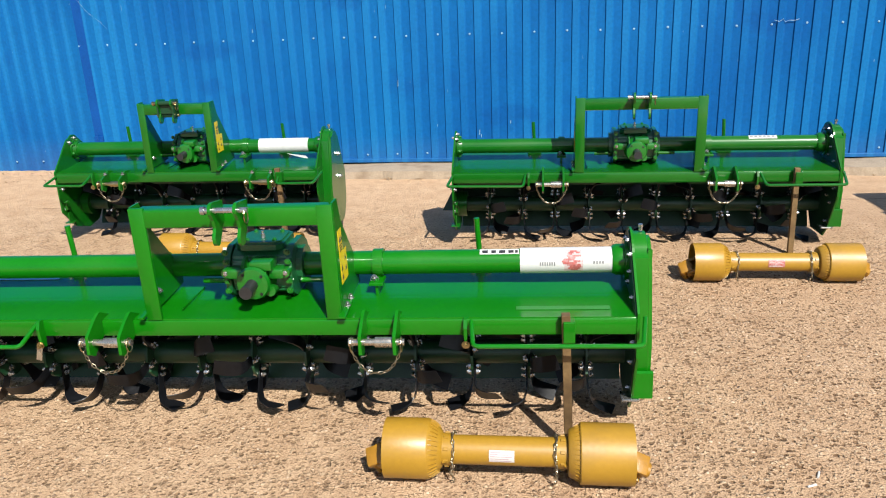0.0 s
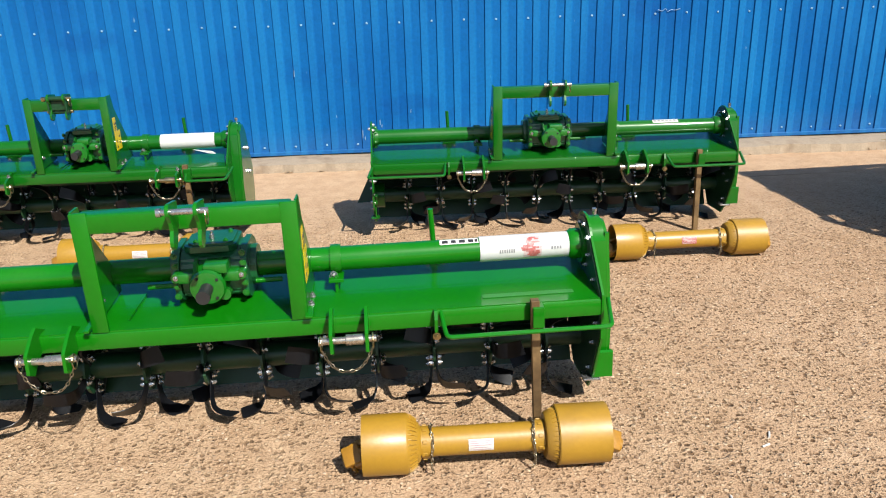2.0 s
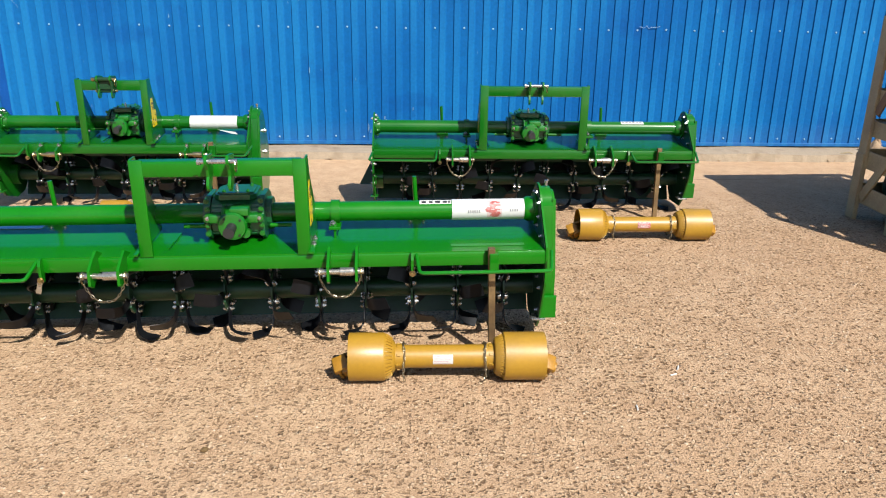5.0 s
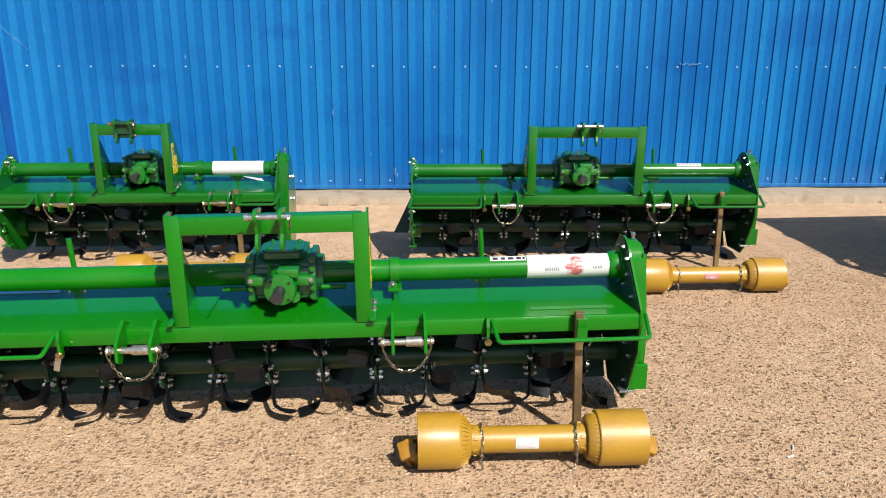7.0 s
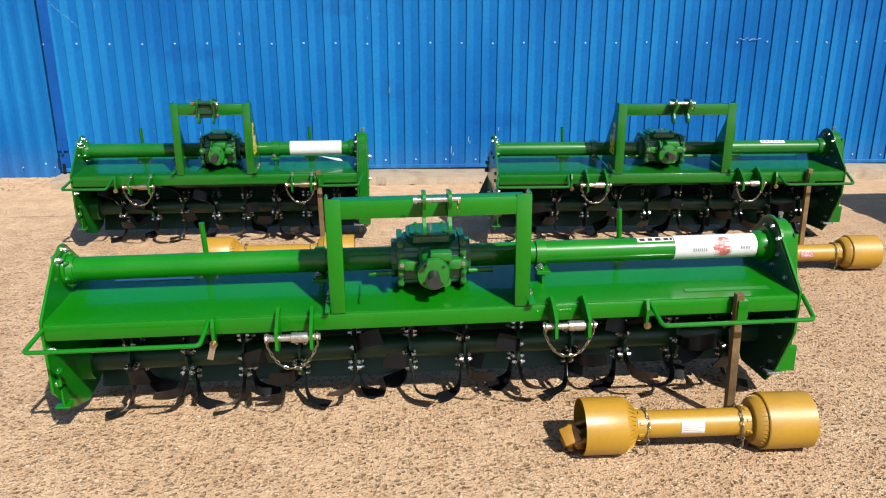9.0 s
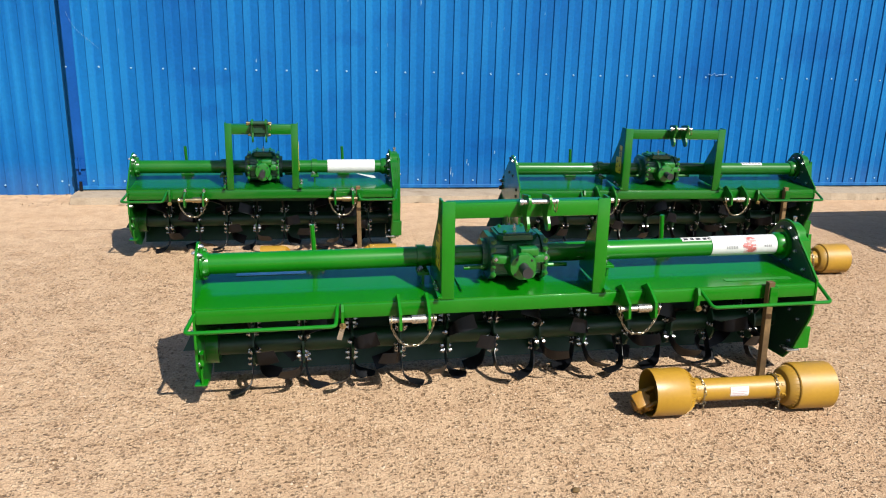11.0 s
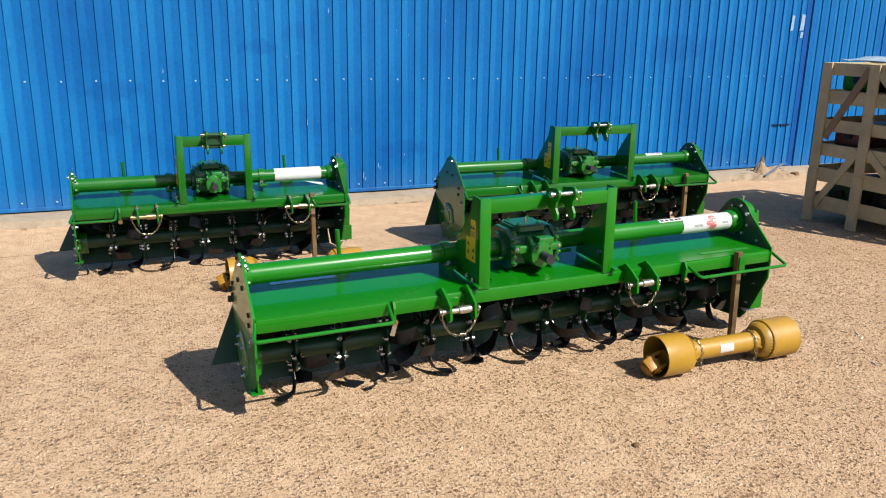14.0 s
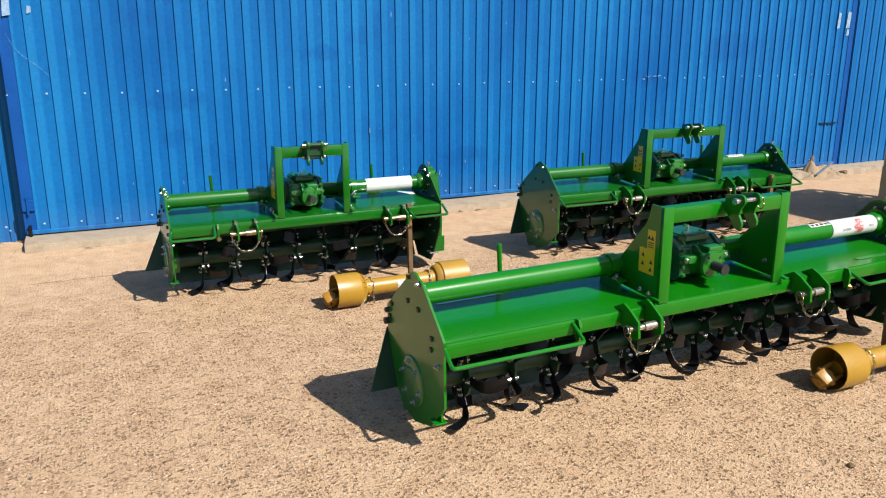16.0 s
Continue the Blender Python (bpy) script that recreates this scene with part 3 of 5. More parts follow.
ROTOR_Y, ROTOR_Z, TUBE_Y, TUBE_Z, TUBE_R = 0.31, 0.234, 0.295, 0.632, 0.047
PLATE = [(0.0, 0.525), (0.205, 0.712)] + arc(0.287, 0.672, 0.066, 130, 40, 6) + [(0.56, 0.535), (0.602, 0.50), (0.606, 0.40), (0.53, 0.16), (0.44, 0.07), (0.30, 0.05), (0.13, 0.105), (0.066, 0.175), (0.0, 0.242)]


def rotary_tiller(m, left, right, mast, label, seed, decal, zinc_extra=False, top=0.960, leg=0.029, rail=0.607, paint=None, shift=0.0, gear=0.0, slim=1.0, hitch=0.0, pins=0.0):
    """A three-point-mounted rotary tiller. left, right: x of the side plate and of the chain case; mast: half the distance of the mast legs, shift, gear, hitch, pins: x of the middle of the mast, gearbox, top hitch and lower pins, slim: width of the gearbox."""
    paint = paint or GREEN
    T = thing("rotary_tiller", m, label, "rotary tiller", "rotary tillers in the yard")
    rnd = random.Random(seed)
    # front beam and hood
    part("front_beam", box(bmesh.new(), (left + 0.008, 0.0, 0.452), (right - 0.002, 0.065, 0.518), 0.008), paint, T, smooth=True)
    sec = [(0.006, 0.5215), (0.200, 0.527), (0.50, 0.546), (0.585, 0.490), (0.60, 0.39)]
    low = [(y, z - 0.006) for y, z in sec]
    part("hood", slab(bmesh.new(), sec + low[::-1], "x", left + 0.008, right), paint, T, "glossy green bent steel hood")
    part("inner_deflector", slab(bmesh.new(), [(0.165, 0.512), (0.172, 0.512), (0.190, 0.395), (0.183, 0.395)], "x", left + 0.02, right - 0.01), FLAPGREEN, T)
    # seam plates on the hood under the mast
    part("hood_seam", box(bmesh.new(), (-mast + 0.055, 0.07, 0.531), (-mast + 0.060, 0.29, 0.5385), 0, Matrix.Rotation(0.0, 4, "X")), paint, T)
    # side plate
    sp = part("side_plate", slab(bmesh.new(), PLATE, "x", left - 0.002, left + 0.008), paint, T)
    hub = part("hub_cover", lathe(bmesh.new(), [(left - 0.020, 0.030), (left - 0.018, 0.060), (left - 0.012, 0.068), (left - 0.011, 0.108), (left - 0.008, 0.114), (left - 0.002, 0.116)], 36), CAST, sp, smooth=True,
               at=Matrix.Translation((0, ROTOR_Y + 0.01, ROTOR_Z)))
    for k in range(6):
        a = radians(60 * k + 15)
        part("bolt", BOLT, PLATEBOLT, hub, at=Matrix.Translation((left - 0.010, 0.092 * math.cos(a), 0.092 * math.sin(a))) @ TOMX)
    for y, z in ((0.345, 0.702), (0.355, 0.594), (0.244, 0.587), (0.544, 0.520), (0.112, 0.505), (0.117, 0.456), (0.570, 0.455)):
        part("bolt", SQUARE, PLATEBOLT, sp, at=Matrix.Translation((left - 0.002, y, z)) @ TOMX)
    for y, z in ((0.055, 0.404), (0.235, 0.700)):
        part("bolt", BOLT, CHROME, sp, at=Matrix.Translation((left - 0.002, y, z)) @ TOMX)
    part("flap_hinge", rod(rod(bmesh.new(), (left - 0.022, 0.592, 0.425), (left + 0.05, 0.592, 0.425), 0.016, 12), (left - 0.018, 0.590, 0.478), (left + 0.01, 0.590, 0.478), 0.013, 6), PLATEBOLT, sp)
    for y, z in ((0.05, 0.40), (0.07, 0.30), (0.04, 0.26), (0.30, 0.712), (0.235, 0.690)):
        part("bolt", BOLT, CHROME, sp, at=Matrix.Translation((left + 0.008, y, z)) @ TOX)
    part("skid_foot", box(box(bmesh.new(), (left - 0.022, 0.045, 0.150), (left + 0.034, 0.105, 0.158), 0.003), (left + 0.008, 0.05, 0.158), (left + 0.016, 0.10, 0.230), 0.002), paint, T)
    part("bearing_block", box(bmesh.new(), (left + 0.008, 0.030, 0.250), (left + 0.026, 0.075, 0.310), 0.005), paint, sp)
    part("bearing_hub", rod(bmesh.new(), (left + 0.008, ROTOR_Y, ROTOR_Z), (left + 0.065, ROTOR_Y, ROTOR_Z), 0.085, 28), paint, sp, smooth=True)
    # chain case
    cc = bmesh.new()
    case = [(0.115, 0.20), (0.120, 0.36), (0.172, 0.68)] + arc(0.285, 0.645, 0.100, 150, 20, 12) + [(0.54, 0.40), (0.51, 0.22)] + arc(0.35, 0.20, 0.150, -20, -140, 8) + [(0.140, 0.14)]
    slab(cc, case, "x", right - 0.002, right + 0.062)
    bmesh.ops.bevel(cc, geom=[e for e in cc.edges if abs(e.verts[0].co.x - e.verts[1].co.x) < 1e-6 and e.verts[0].co.x > right + 0.05], offset=0.016, segments=3, affect="EDGES")
    case_ob = part("chain_case", cc, paint, T, "tall rounded green chain case", smooth=True)
    plate = [(0.100, 0.140), (-0.004, 0.36), (-0.004, 0.535)] + arc(0.285, 0.645, 0.116, 152, 35, 14) + [(0.60, 0.46), (0.58, 0.28), (0.40, 0.045), (0.17, 0.060)]
    part("case_plate", slab(bmesh.new(), plate, "x", right - 0.012, right - 0.003), paint, case_ob)
    # added dark sheet: shade on the plate's inner face, put in as colour
    shade_inset = [(0.285 + (y - 0.285) * 0.965, 0.40 + (z - 0.40) * 0.965) for y, z in plate]
    part("plate_shade", slab(bmesh.new(), shade_inset, "x", right - 0.016, right - 0.0125), FLAPGREEN, case_ob, "added dark sheet, stands in for shade on the plate's inner face")
    part("breather_plug", rod(rod(bmesh.new(), (right + 0.03, 0.29, 0.748), (right + 0.03, 0.29, 0.764), 0.008, 10), (right + 0.03, 0.29, 0.762), (right + 0.03, 0.29, 0.774), 0.010, 6), CHROME, case_ob)
    ft = bmesh.new()
    slab(ft, [(0.096, 0.140), (0.096, 0.246), (0.106, 0.252), (0.106, 0.150), (0.200, 0.128), (0.196, 0.118)], "x", right - 0.006, right + 0.068)
    slab(ft, [(0.106, 0.150), (0.106, 0.251), (0.180, 0.225), (0.200, 0.128)], "x", right + 0.063, right + 0.068)
    part("case_shoe", ft, paint, case_ob)
    part("skid_foot", box(bmesh.new(), (right - 0.048, 0.090, 0.128), (right + 0.02, 0.16, 0.138), 0.002), CHROME, T)
    for k in range(8):
        a = radians(45 * k + 12)
        part("bolt", BOLT, CHROME, case_ob, at=Matrix.Translation((right - 0.012, TUBE_Y - 0.03 + 0.085 * math.cos(a), TUBE_Z + 0.010 + 0.085 * math.sin(a))) @ TOMX)
    for y, z in ((0.10, 0.555), (0.05, 0.40), (0.09, 0.30), (0.13, 0.17), (0.45, 0.56), (0.16, 0.33)):
        part("bolt", BOLT, CHROME, case_ob, at=Matrix.Translation((right - 0.012, y, z)) @ TOMX)
    for z in (0.40, 0.56):
        part("bolt", BIGBOLT, CHROME, case_ob, at=Matrix.Translation((right + 0.062, 0.34, z)) @ TOX)
    # axle tubes and their flanges
    for x0, x1, end in ((left + 0.02, gear - 0.105, left + 0.02), (gear + 0.105, right - 0.03, right - 0.02)):
        tb = bmesh.new()
        rod(tb, (x0, TUBE_Y, TUBE_Z), (x1, TUBE_Y, TUBE_Z), TUBE_R, 40)
        part("axle_tube", tb, paint, T, smooth=True)
    part("tube_flange", lathe(bmesh.new(), [(left + 0.010, 0.070), (left + 0.022, 0.070), (left + 0.022, 0.058), (left + 0.045, 0.052)], 32), paint, T, smooth=True,
         at=Matrix.Translation((0, TUBE_Y, TUBE_Z)))
    part("tube_flange", lathe(bmesh.new(), [(right - 0.075, 0.052), (right - 0.060, 0.060), (right - 0.030, 0.060), (right - 0.030, 0.078), (right - 0.012, 0.078)], 32), paint, T,
         smooth=True, at=Matrix.Translation((0, TUBE_Y, TUBE_Z)))
    for k in range(6):
        a = radians(60 * k + 20)
        part("bolt", GREENBOLT, CAST, T, at=Matrix.Translation((left + 0.022, TUBE_Y + 0.062 * math.cos(a), TUBE_Z + 0.062 * math.sin(a))) @ TOX)
    for sx in (-1, 1):
        x = sx * (mast + 0.10)
        cl = lathe(bmesh.new(), [(x - 0.020, 0.049), (x - 0.020, 0.056), (x + 0.020, 0.056), (x + 0.020, 0.049)], 28)
        col = part("tube_clamp", cl, paint, T, smooth=True, at=Matrix.Translation((0, TUBE_Y, TUBE_Z)))
        br = bmesh.new()
        box(br, (x - 0.028, TUBE_Y - 0.10, 0.570), (x + 0.028, TUBE_Y - 0.02, 0.584), 0.002)
        box(br, (x - 0.006, TUBE_Y - 0.09, 0.527), (x + 0.006, TUBE_Y + 0.06, 0.59), 0.002)
        part("clamp_bracket", br, paint, T)
        part("bolt", BIGBOLT, CHROME, T, at=Matrix.Translation((x - 0.01, TUBE_Y - 0.066, 0.584)) @ Matrix.Rotation(radians(25), 4, "X"))
    # gearbox
    gx = gear
    gb = bmesh.new()
    body = [(0.175, 0.570), (0.215, 0.542), (0.36, 0.540), (0.405, 0.575), (0.415, 0.645), (0.395, 0.695), (0.345, 0.728), (0.235, 0.728), (0.190, 0.695), (0.175, 0.645)]
    slab(gb, body, "x", gx - 0.118, gx + 0.118)
    bmesh.ops.bevel(gb, geom=list(gb.edges), offset=0.010, segments=2, affect="EDGES")
    lid = [(-0.096, 0.225), (-0.070, 0.200), (0.070, 0.200), (0.096, 0.225), (0.096, 0.360), (0.070, 0.385), (-0.070, 0.385), (-0.096, 0.360)]
    slab(gb, [(gx + a, b) for a, b in lid], "z", 0.722, 0.745)
    slab(gb, [(gx + a * 0.86, 0.292 + (b - 0.292) * 0.86) for a, b in lid], "z", 0.745, 0.752)
    ring = [(0.295 + (y - 0.295) * 1.10, 0.635 + (z - 0.635) * 1.08) for y, z in body]
    for sx in (-1, 1):
        a, b = sorted((gx + sx * 0.112, gx + sx * 0.134))
        slab(gb, ring, "x", a, b)
        a, b = sorted((gx + sx * 0.134, gx + sx * 0.158))
        slab(gb, arc(TUBE_Y, TUBE_Z, 0.078, 0, 342, 19), "x", a, b)
    G = part("gearbox", gb, SHADECAST, T, "cast green gearbox with bolted covers")
    G.matrix_basis = Matrix.Translation((gear * (1 - slim), 0, 0)) @ Matrix.Diagonal((slim, 1, 1, 1)) @ G.matrix_basis
    nose = bmesh.new()
    nz = 0.626
    lathe(nose, [(0.082, 0.034), (0.086, 0.060), (0.100, 0.066), (0.106, 0.050), (0.15, 0.056), (0.19, 0.078)], 32)
    bmesh.ops.transform(nose, matrix=Matrix.Translation((gx, 0, nz)) @ Matrix.Rotation(radians(90), 4, "Z"), verts=nose.verts)
    for sx in (-1, 1):
        box(nose, (gx + sx * 0.082 - 0.03, 0.125, nz + 0.005), (gx + sx * 0.082 + 0.03, 0.185, nz + 0.045), 0.008)
        slab(nose, [(0.100, nz - 0.02), (0.18, nz - 0.03), (0.18, nz + 0.085), (0.150, nz + 0.080), (0.100, nz + 0.03)], "x", gx + sx * 0.045 - 0.006, gx + sx * 0.045 + 0.006)
        rod(nose, (gx + sx * 0.118, 0.13, nz + 0.028), (gx + sx * 0.118, 0.17, nz + 0.028), 0.018, 14)
    box(nose, (gx - 0.010, 0.105, nz + 0.045), (gx + 0.075, 0.185, nz + 0.082), 0.006)
    rod(nose, (gx + 0.05, 0.13, nz - 0.045), (gx + 0.05, 0.18, nz - 0.05), 0.022, 14)
    part("input_housing", nose, CAST, G, smooth=True)
    part("input_cap", rod(rod(bmesh.new(), (gx, 0.012, nz - 0.004), (gx, 0.088, nz), 0.023, 20), (gx, 0.006, nz - 0.004), (gx, 0.02, nz - 0.004), 0.025, 20), RUBBER, G, "black plastic shaft cap", smooth=True)
    for k in range(4):
        a = radians(90 * k + 40)
        part("bolt", DARKBOLT, RUBBER, G, at=Matrix.Translation((gx + 0.050 * math.cos(a), 0.084, nz + 0.050 * math.sin(a))) @ TOMY)
    for sx in (-1, 1):
        part("bolt", SMALLBOLT, CHROME, G, at=Matrix.Translation((gx + sx * 0.118, 0.130, nz + 0.028)) @ TOMY)
        for k in range(5):
            part("bolt", GREENBOLT, CAST, G, at=Matrix.Translation((gx + sx * 0.123, 0.150 + 0.004 * k, 0.575 + 0.038 * k)) @ TOMY)
        for y in (0.24, 0.35):
            part("bolt", GREENBOLT, SHADECAST, G, at=Matrix.Translation((gx + sx * 0.055, y, 0.748)))
    part("breather", rod(rod(bmesh.new(), (gx, 0.27, 0.753), (gx, 0.27, 0.770), 0.009, 8), (gx, 0.27, 0.77), (gx, 0.27, 0.782), 0.005, 8), CHROME, G)
    for sx in (-1, 1):
        part("stay_rod", rod(bmesh.new(), (gx + sx * 0.15, TUBE_Y - 0.07, 0.590), (gx + sx * 0.25, TUBE_Y - 0.07, 0.590), 0.010, 10), paint, T, smooth=True)
    # mast
    for sx in (-1, 1):
        x = sx * mast + shift
        L = part("mast_leg", box(bmesh.new(), (x - leg, -0.004, 0.519), (x + leg, 0.012, top - 0.002), 0.004), paint, T, smooth=True)
        gus = [(0.012, 0.530), (0.012, top), (0.075, top), (0.105, top - 0.09), (0.285, 0.66), (0.325, 0.60), (0.325, 0.545)]
        xo = x + sx * (leg - 0.0035)
        part("mast_side", slab(bmesh.new(), gus, "x", xo - 0.004, xo + 0.004), paint, L)
        fl = box(bmesh.new(), (x + sx * 0.025 - 0.004, 0.02, 0.53), (x + sx * 0.048, 0.15, 0.540), 0.002, Matrix.Translation((0, 0, 0.004)) @ Matrix.Rotation(radians(5.5), 4, "X"))
        part("mast_foot", fl, paint, L)
        for y in (0.055, 0.115):
            part("bolt", BOLT, CHROME, L, at=Matrix.Translation((x + sx * 0.038, y, 0.544 + y * 0.10)))
        part("bolt", BOLT, CHROME, L, at=Matrix.Translation((x + sx * (leg - 0.0085), 0.10, 0.60)) @ (TOMX if sx > 0 else TOX))
        # warning decals on the outer faces
        if (sx > 0) or decal != "none":
            dk = part("warning_sticker", slab(bmesh.new(), [(0.040, 0.64), (0.040, 0.845), (0.092, 0.845), (0.092, 0.755), (0.142, 0.755), (0.142, 0.64)], "x", xo + sx * 0.0042, xo + sx * 0.0054) if sx > 0
                      else slab(bmesh.new(), [(0.040, 0.64), (0.040, 0.845), (0.092, 0.845), (0.092, 0.755), (0.142, 0.755), (0.142, 0.64)], "x", xo - 0.0054, xo - 0.0042), STICKER, L,
                      "yellow warning sticker with black pictograms")
            v0 = xo + sx * 0.0056 - (0.0008 if sx < 0 else 0)
            for cy, cz in ((0.058, 0.81), (0.080, 0.81), (0.060, 0.70), (0.115, 0.725), (0.115, 0.685), (0.062, 0.665)):
                part("pictogram", slab(bmesh.new(), [(cy - 0.011, cz - 0.010), (cy + 0.011, cz - 0.010), (cy, cz + 0.010)], "x", v0, v0 + 0.0008), DARKINK, dk)
            for cz in (0.785, 0.775, 0.765):
                part("print_line", slab(bmesh.new(), [(0.048, cz), (0.085, cz), (0.085, cz + 0.004), (0.048, cz + 0.004)], "x", v0, v0 + 0.0008), DARKINK, dk)
    dz = top - 0.960
    B = part("mast_beam", box(bmesh.new(), (shift - mast - 0.006, -0.002, top - 0.078), (shift + mast + 0.006, 0.066, top - 0.009), 0.007), paint, T, smooth=True)
    for sx in (-1, 1):
        x = sx * 0.045
        ear = [(0.0, 0.985), (-0.085, 0.998)] + arc(-0.090, 0.972, 0.026, 90, 200, 5) + [(-0.094, 0.935), (-0.086, 0.905), (-0.104, 0.878)] + arc(-0.08, 0.866, 0.026, 170, 330, 5) + [(-0.02, 0.900), (0.0, 0.91)]
        part("hitch_ear", slab(bmesh.new(), ear, "x", x - 0.006, x + 0.006), paint, B, at=Matrix.Translation((hitch, 0, dz)))
    pin = bmesh.new()
    rod(pin, (-0.078, -0.088, 0.970), (0.082, -0.088, 0.970), 0.0105, 14)
    rod(pin, (-0.084, -0.088, 0.970), (-0.070, -0.088, 0.970), 0.015, 14)
    part("top_pin", pin, ZINC if zinc_extra else CHROME, B, smooth=True, at=Matrix.Translation((hitch, 0, dz)))
    lp = bmesh.new()
    ring = [(0.074, -0.088 + 0.019 * math.cos(a), 0.950 + 0.026 * math.sin(a)) for a in (2 * math.pi * k / 14 for k in range(14))]
    pipe(lp, ring, 0.0028, 5, closed=True)
    part("lynch_pin", lp, ZINC, B, at=Matrix.Translation((hitch, 0, dz)))
    if zinc_extra:
        box(lp := bmesh.new(), (-0.056, -0.105, 0.905), (-0.046, -0.02, 1.012), 0.003)
        box(lp, (0.046, -0.105, 0.905), (0.056, -0.02, 1.012), 0.003)
        rod(lp, (-0.06, -0.095, 0.998), (0.06, -0.095, 0.998), 0.014, 12)
        rod(lp, (-0.06, -0.06, 0.915), (0.06, -0.06, 0.915), 0.014, 12)
        box(lp, (-0.048, -0.085, 0.925), (0.048, -0.035, 0.985), 0.006)
        part("floating_link", lp, FLAPGREEN, B, at=Matrix.Translation((hitch, 0, 0)))
        pz = rod(bmesh.new(), (-0.085, -0.095, 0.998), (0.080, -0.095, 0.998), 0.0105, 12)
        part("link_pin", pz, ZINC, B, smooth=True, at=Matrix.Translation((hitch, 0, 0)))
        part("link_pin", rod(bmesh.new(), (-0.075, -0.06, 0.915), (0.075, -0.06, 0.915), 0.010, 12), ZINC, B, smooth=True, at=Matrix.Translation((hitch, 0, 0)))
    # lower hitch clevises
    for sx in (-1, 1):
        cx = sx * 0.512 + pins
        C = new("clevis")
        C.parent = T
        for dx in (-0.062, 0.062):
            x = cx + dx
            up = -0.018 if zinc_extra else 0.0
            ear = [(0.055, 0.524), (-0.008, 0.558 + up), (-0.050, 0.540 + up), (-0.112, 0.500), (-0.118, 0.432), (-0.085, 0.412), (-0.055, 0.435), (-0.002, 0.460), (-0.002, 0.519), (0.055, 0.519)]
            part("clevis_ear", slab(bmesh.new(), ear, "x", x - 0.006, x + 0.006), paint, C)
            if zinc_extra:
                part("bolt", BOLT, CHROME, C, at=Matrix.Translation((x, -0.046, 0.520)))
        pn = bmesh.new()
        rod(pn, (cx - 0.102, -0.082, 0.466), (cx + 0.094, -0.082, 0.466), 0.0125, 16)
        rod(pn, (cx - 0.012, -0.082, 0.466), (cx + 0.050, -0.082, 0.466), 0.019, 18)
        rod(pn, (cx - 0.108, -0.082, 0.466), (cx - 0.092, -0.082, 0.466), 0.0165, 16)
        part("hitch_pin", pn, ZINC if zinc_extra else PINMETAL, C, smooth=True)
        for xx in (cx - 0.100, cx + 0.082):
            lp = bmesh.new()
            pipe(lp, [(xx, -0.082 + 0.021 * math.cos(a), 0.457 + 0.027 * math.sin(a)) for a in (2 * math.pi * k / 14 for k in range(14))], 0.003, 5, closed=True)
            part("lynch_pin", lp, ZINC, C)
        part("chain", chain(bmesh.new(), hang((cx - 0.098, -0.095, 0.435), (cx + 0.08, -0.095, 0.440), 0.088)), CHAINM, C)
    # guard rails
    for sx, end in ((-1, left), (1, right + 0.03)):
        inner = end - sx * (rail + (0.030 if sx > 0 else 0.0))
        outer = end + sx * (0.020 if sx < 0 else -0.034)
        pts = bend([(inner + sx * 0.004, 0.020, 0.514), (inner + sx * 0.018, -0.110, 0.462), (outer, -0.116, 0.465), (end - sx * 0.01, 0.03, 0.505)], 0.020)
        R = part("guard_rail", pipe(bmesh.new(), pts, 0.0085, 10), paint, T, smooth=True)
        bb = slab(bmesh.new(), [(0.0, 0.525), (-0.02, 0.525), (-0.034, 0.495), (-0.030, 0.425), (-0.006, 0.415), (0.0, 0.46)], "x", inner - sx * 0.014 - 0.006, inner - sx * 0.014 + 0.006)
        part("rail_bracket", bb, paint, R)
        part("bolt", bolt_mesh("bolt_zinc", 0.011, 0.012, ZINC), ZINC, R, at=Matrix.Translation((inner - sx * 0.014, -0.034, 0.432)) @ TOMY)
        if decal == "logo" and sx < 0:
            part("metal_tag", box(bmesh.new(), (-0.011, -0.001, -0.055), (0.011, 0.001, 0.0), 0.0005, Matrix.Translation((inner + 0.012, -0.040, 0.425)) @ Matrix.Rotation(radians(16), 4, "Y")),
                 PINMETAL, R, "small bright metal tag")
    # parking stand
    sx = right - 0.252
    holder = box(bmesh.new(), (sx - 0.021, -0.046, 0.440), (sx + 0.021, 0.002, 0.522), 0.003)
    S = part("stand_holder", holder, paint, T)
    legm = Matrix.Translation((sx, -0.022, 0.0)) @ Matrix.Rotation(radians(-1.2), 4, "Y")
    part("parking_stand", box(bmesh.new(), (-0.0155, -0.0155, -0.02), (0.0155, 0.0155, 0.545), 0.002, legm), RUST, S, "brown rusty steel stand leg")
    # trailing flap behind the rotor
    fp = bmesh.new()
    slope = lambda z: 0.612 - (0.37 - z) * 0.469
    A = [(x, slope(z), z) for x, z in ((left, 0.385), (right - 0.012, 0.385), (right - 0.012, 0.030), (left + 0.01, 0.030), (left + 0.01, 0.130), (left - 0.135, 0.130))]
    th = Vector((0, 0.006, -0.003))
    va = [fp.verts.new(p) for p in A]
    vb = [fp.verts.new(Vector(p) + th) for p in A]
    fp.faces.new(va)
    fp.faces.new(vb)
    for k in range(6):
        fp.faces.new((va[k], va[(k + 1) % 6], vb[(k + 1) % 6], vb[k]))
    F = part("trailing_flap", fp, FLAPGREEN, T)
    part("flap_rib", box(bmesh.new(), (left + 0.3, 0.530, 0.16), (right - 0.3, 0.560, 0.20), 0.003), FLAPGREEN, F)
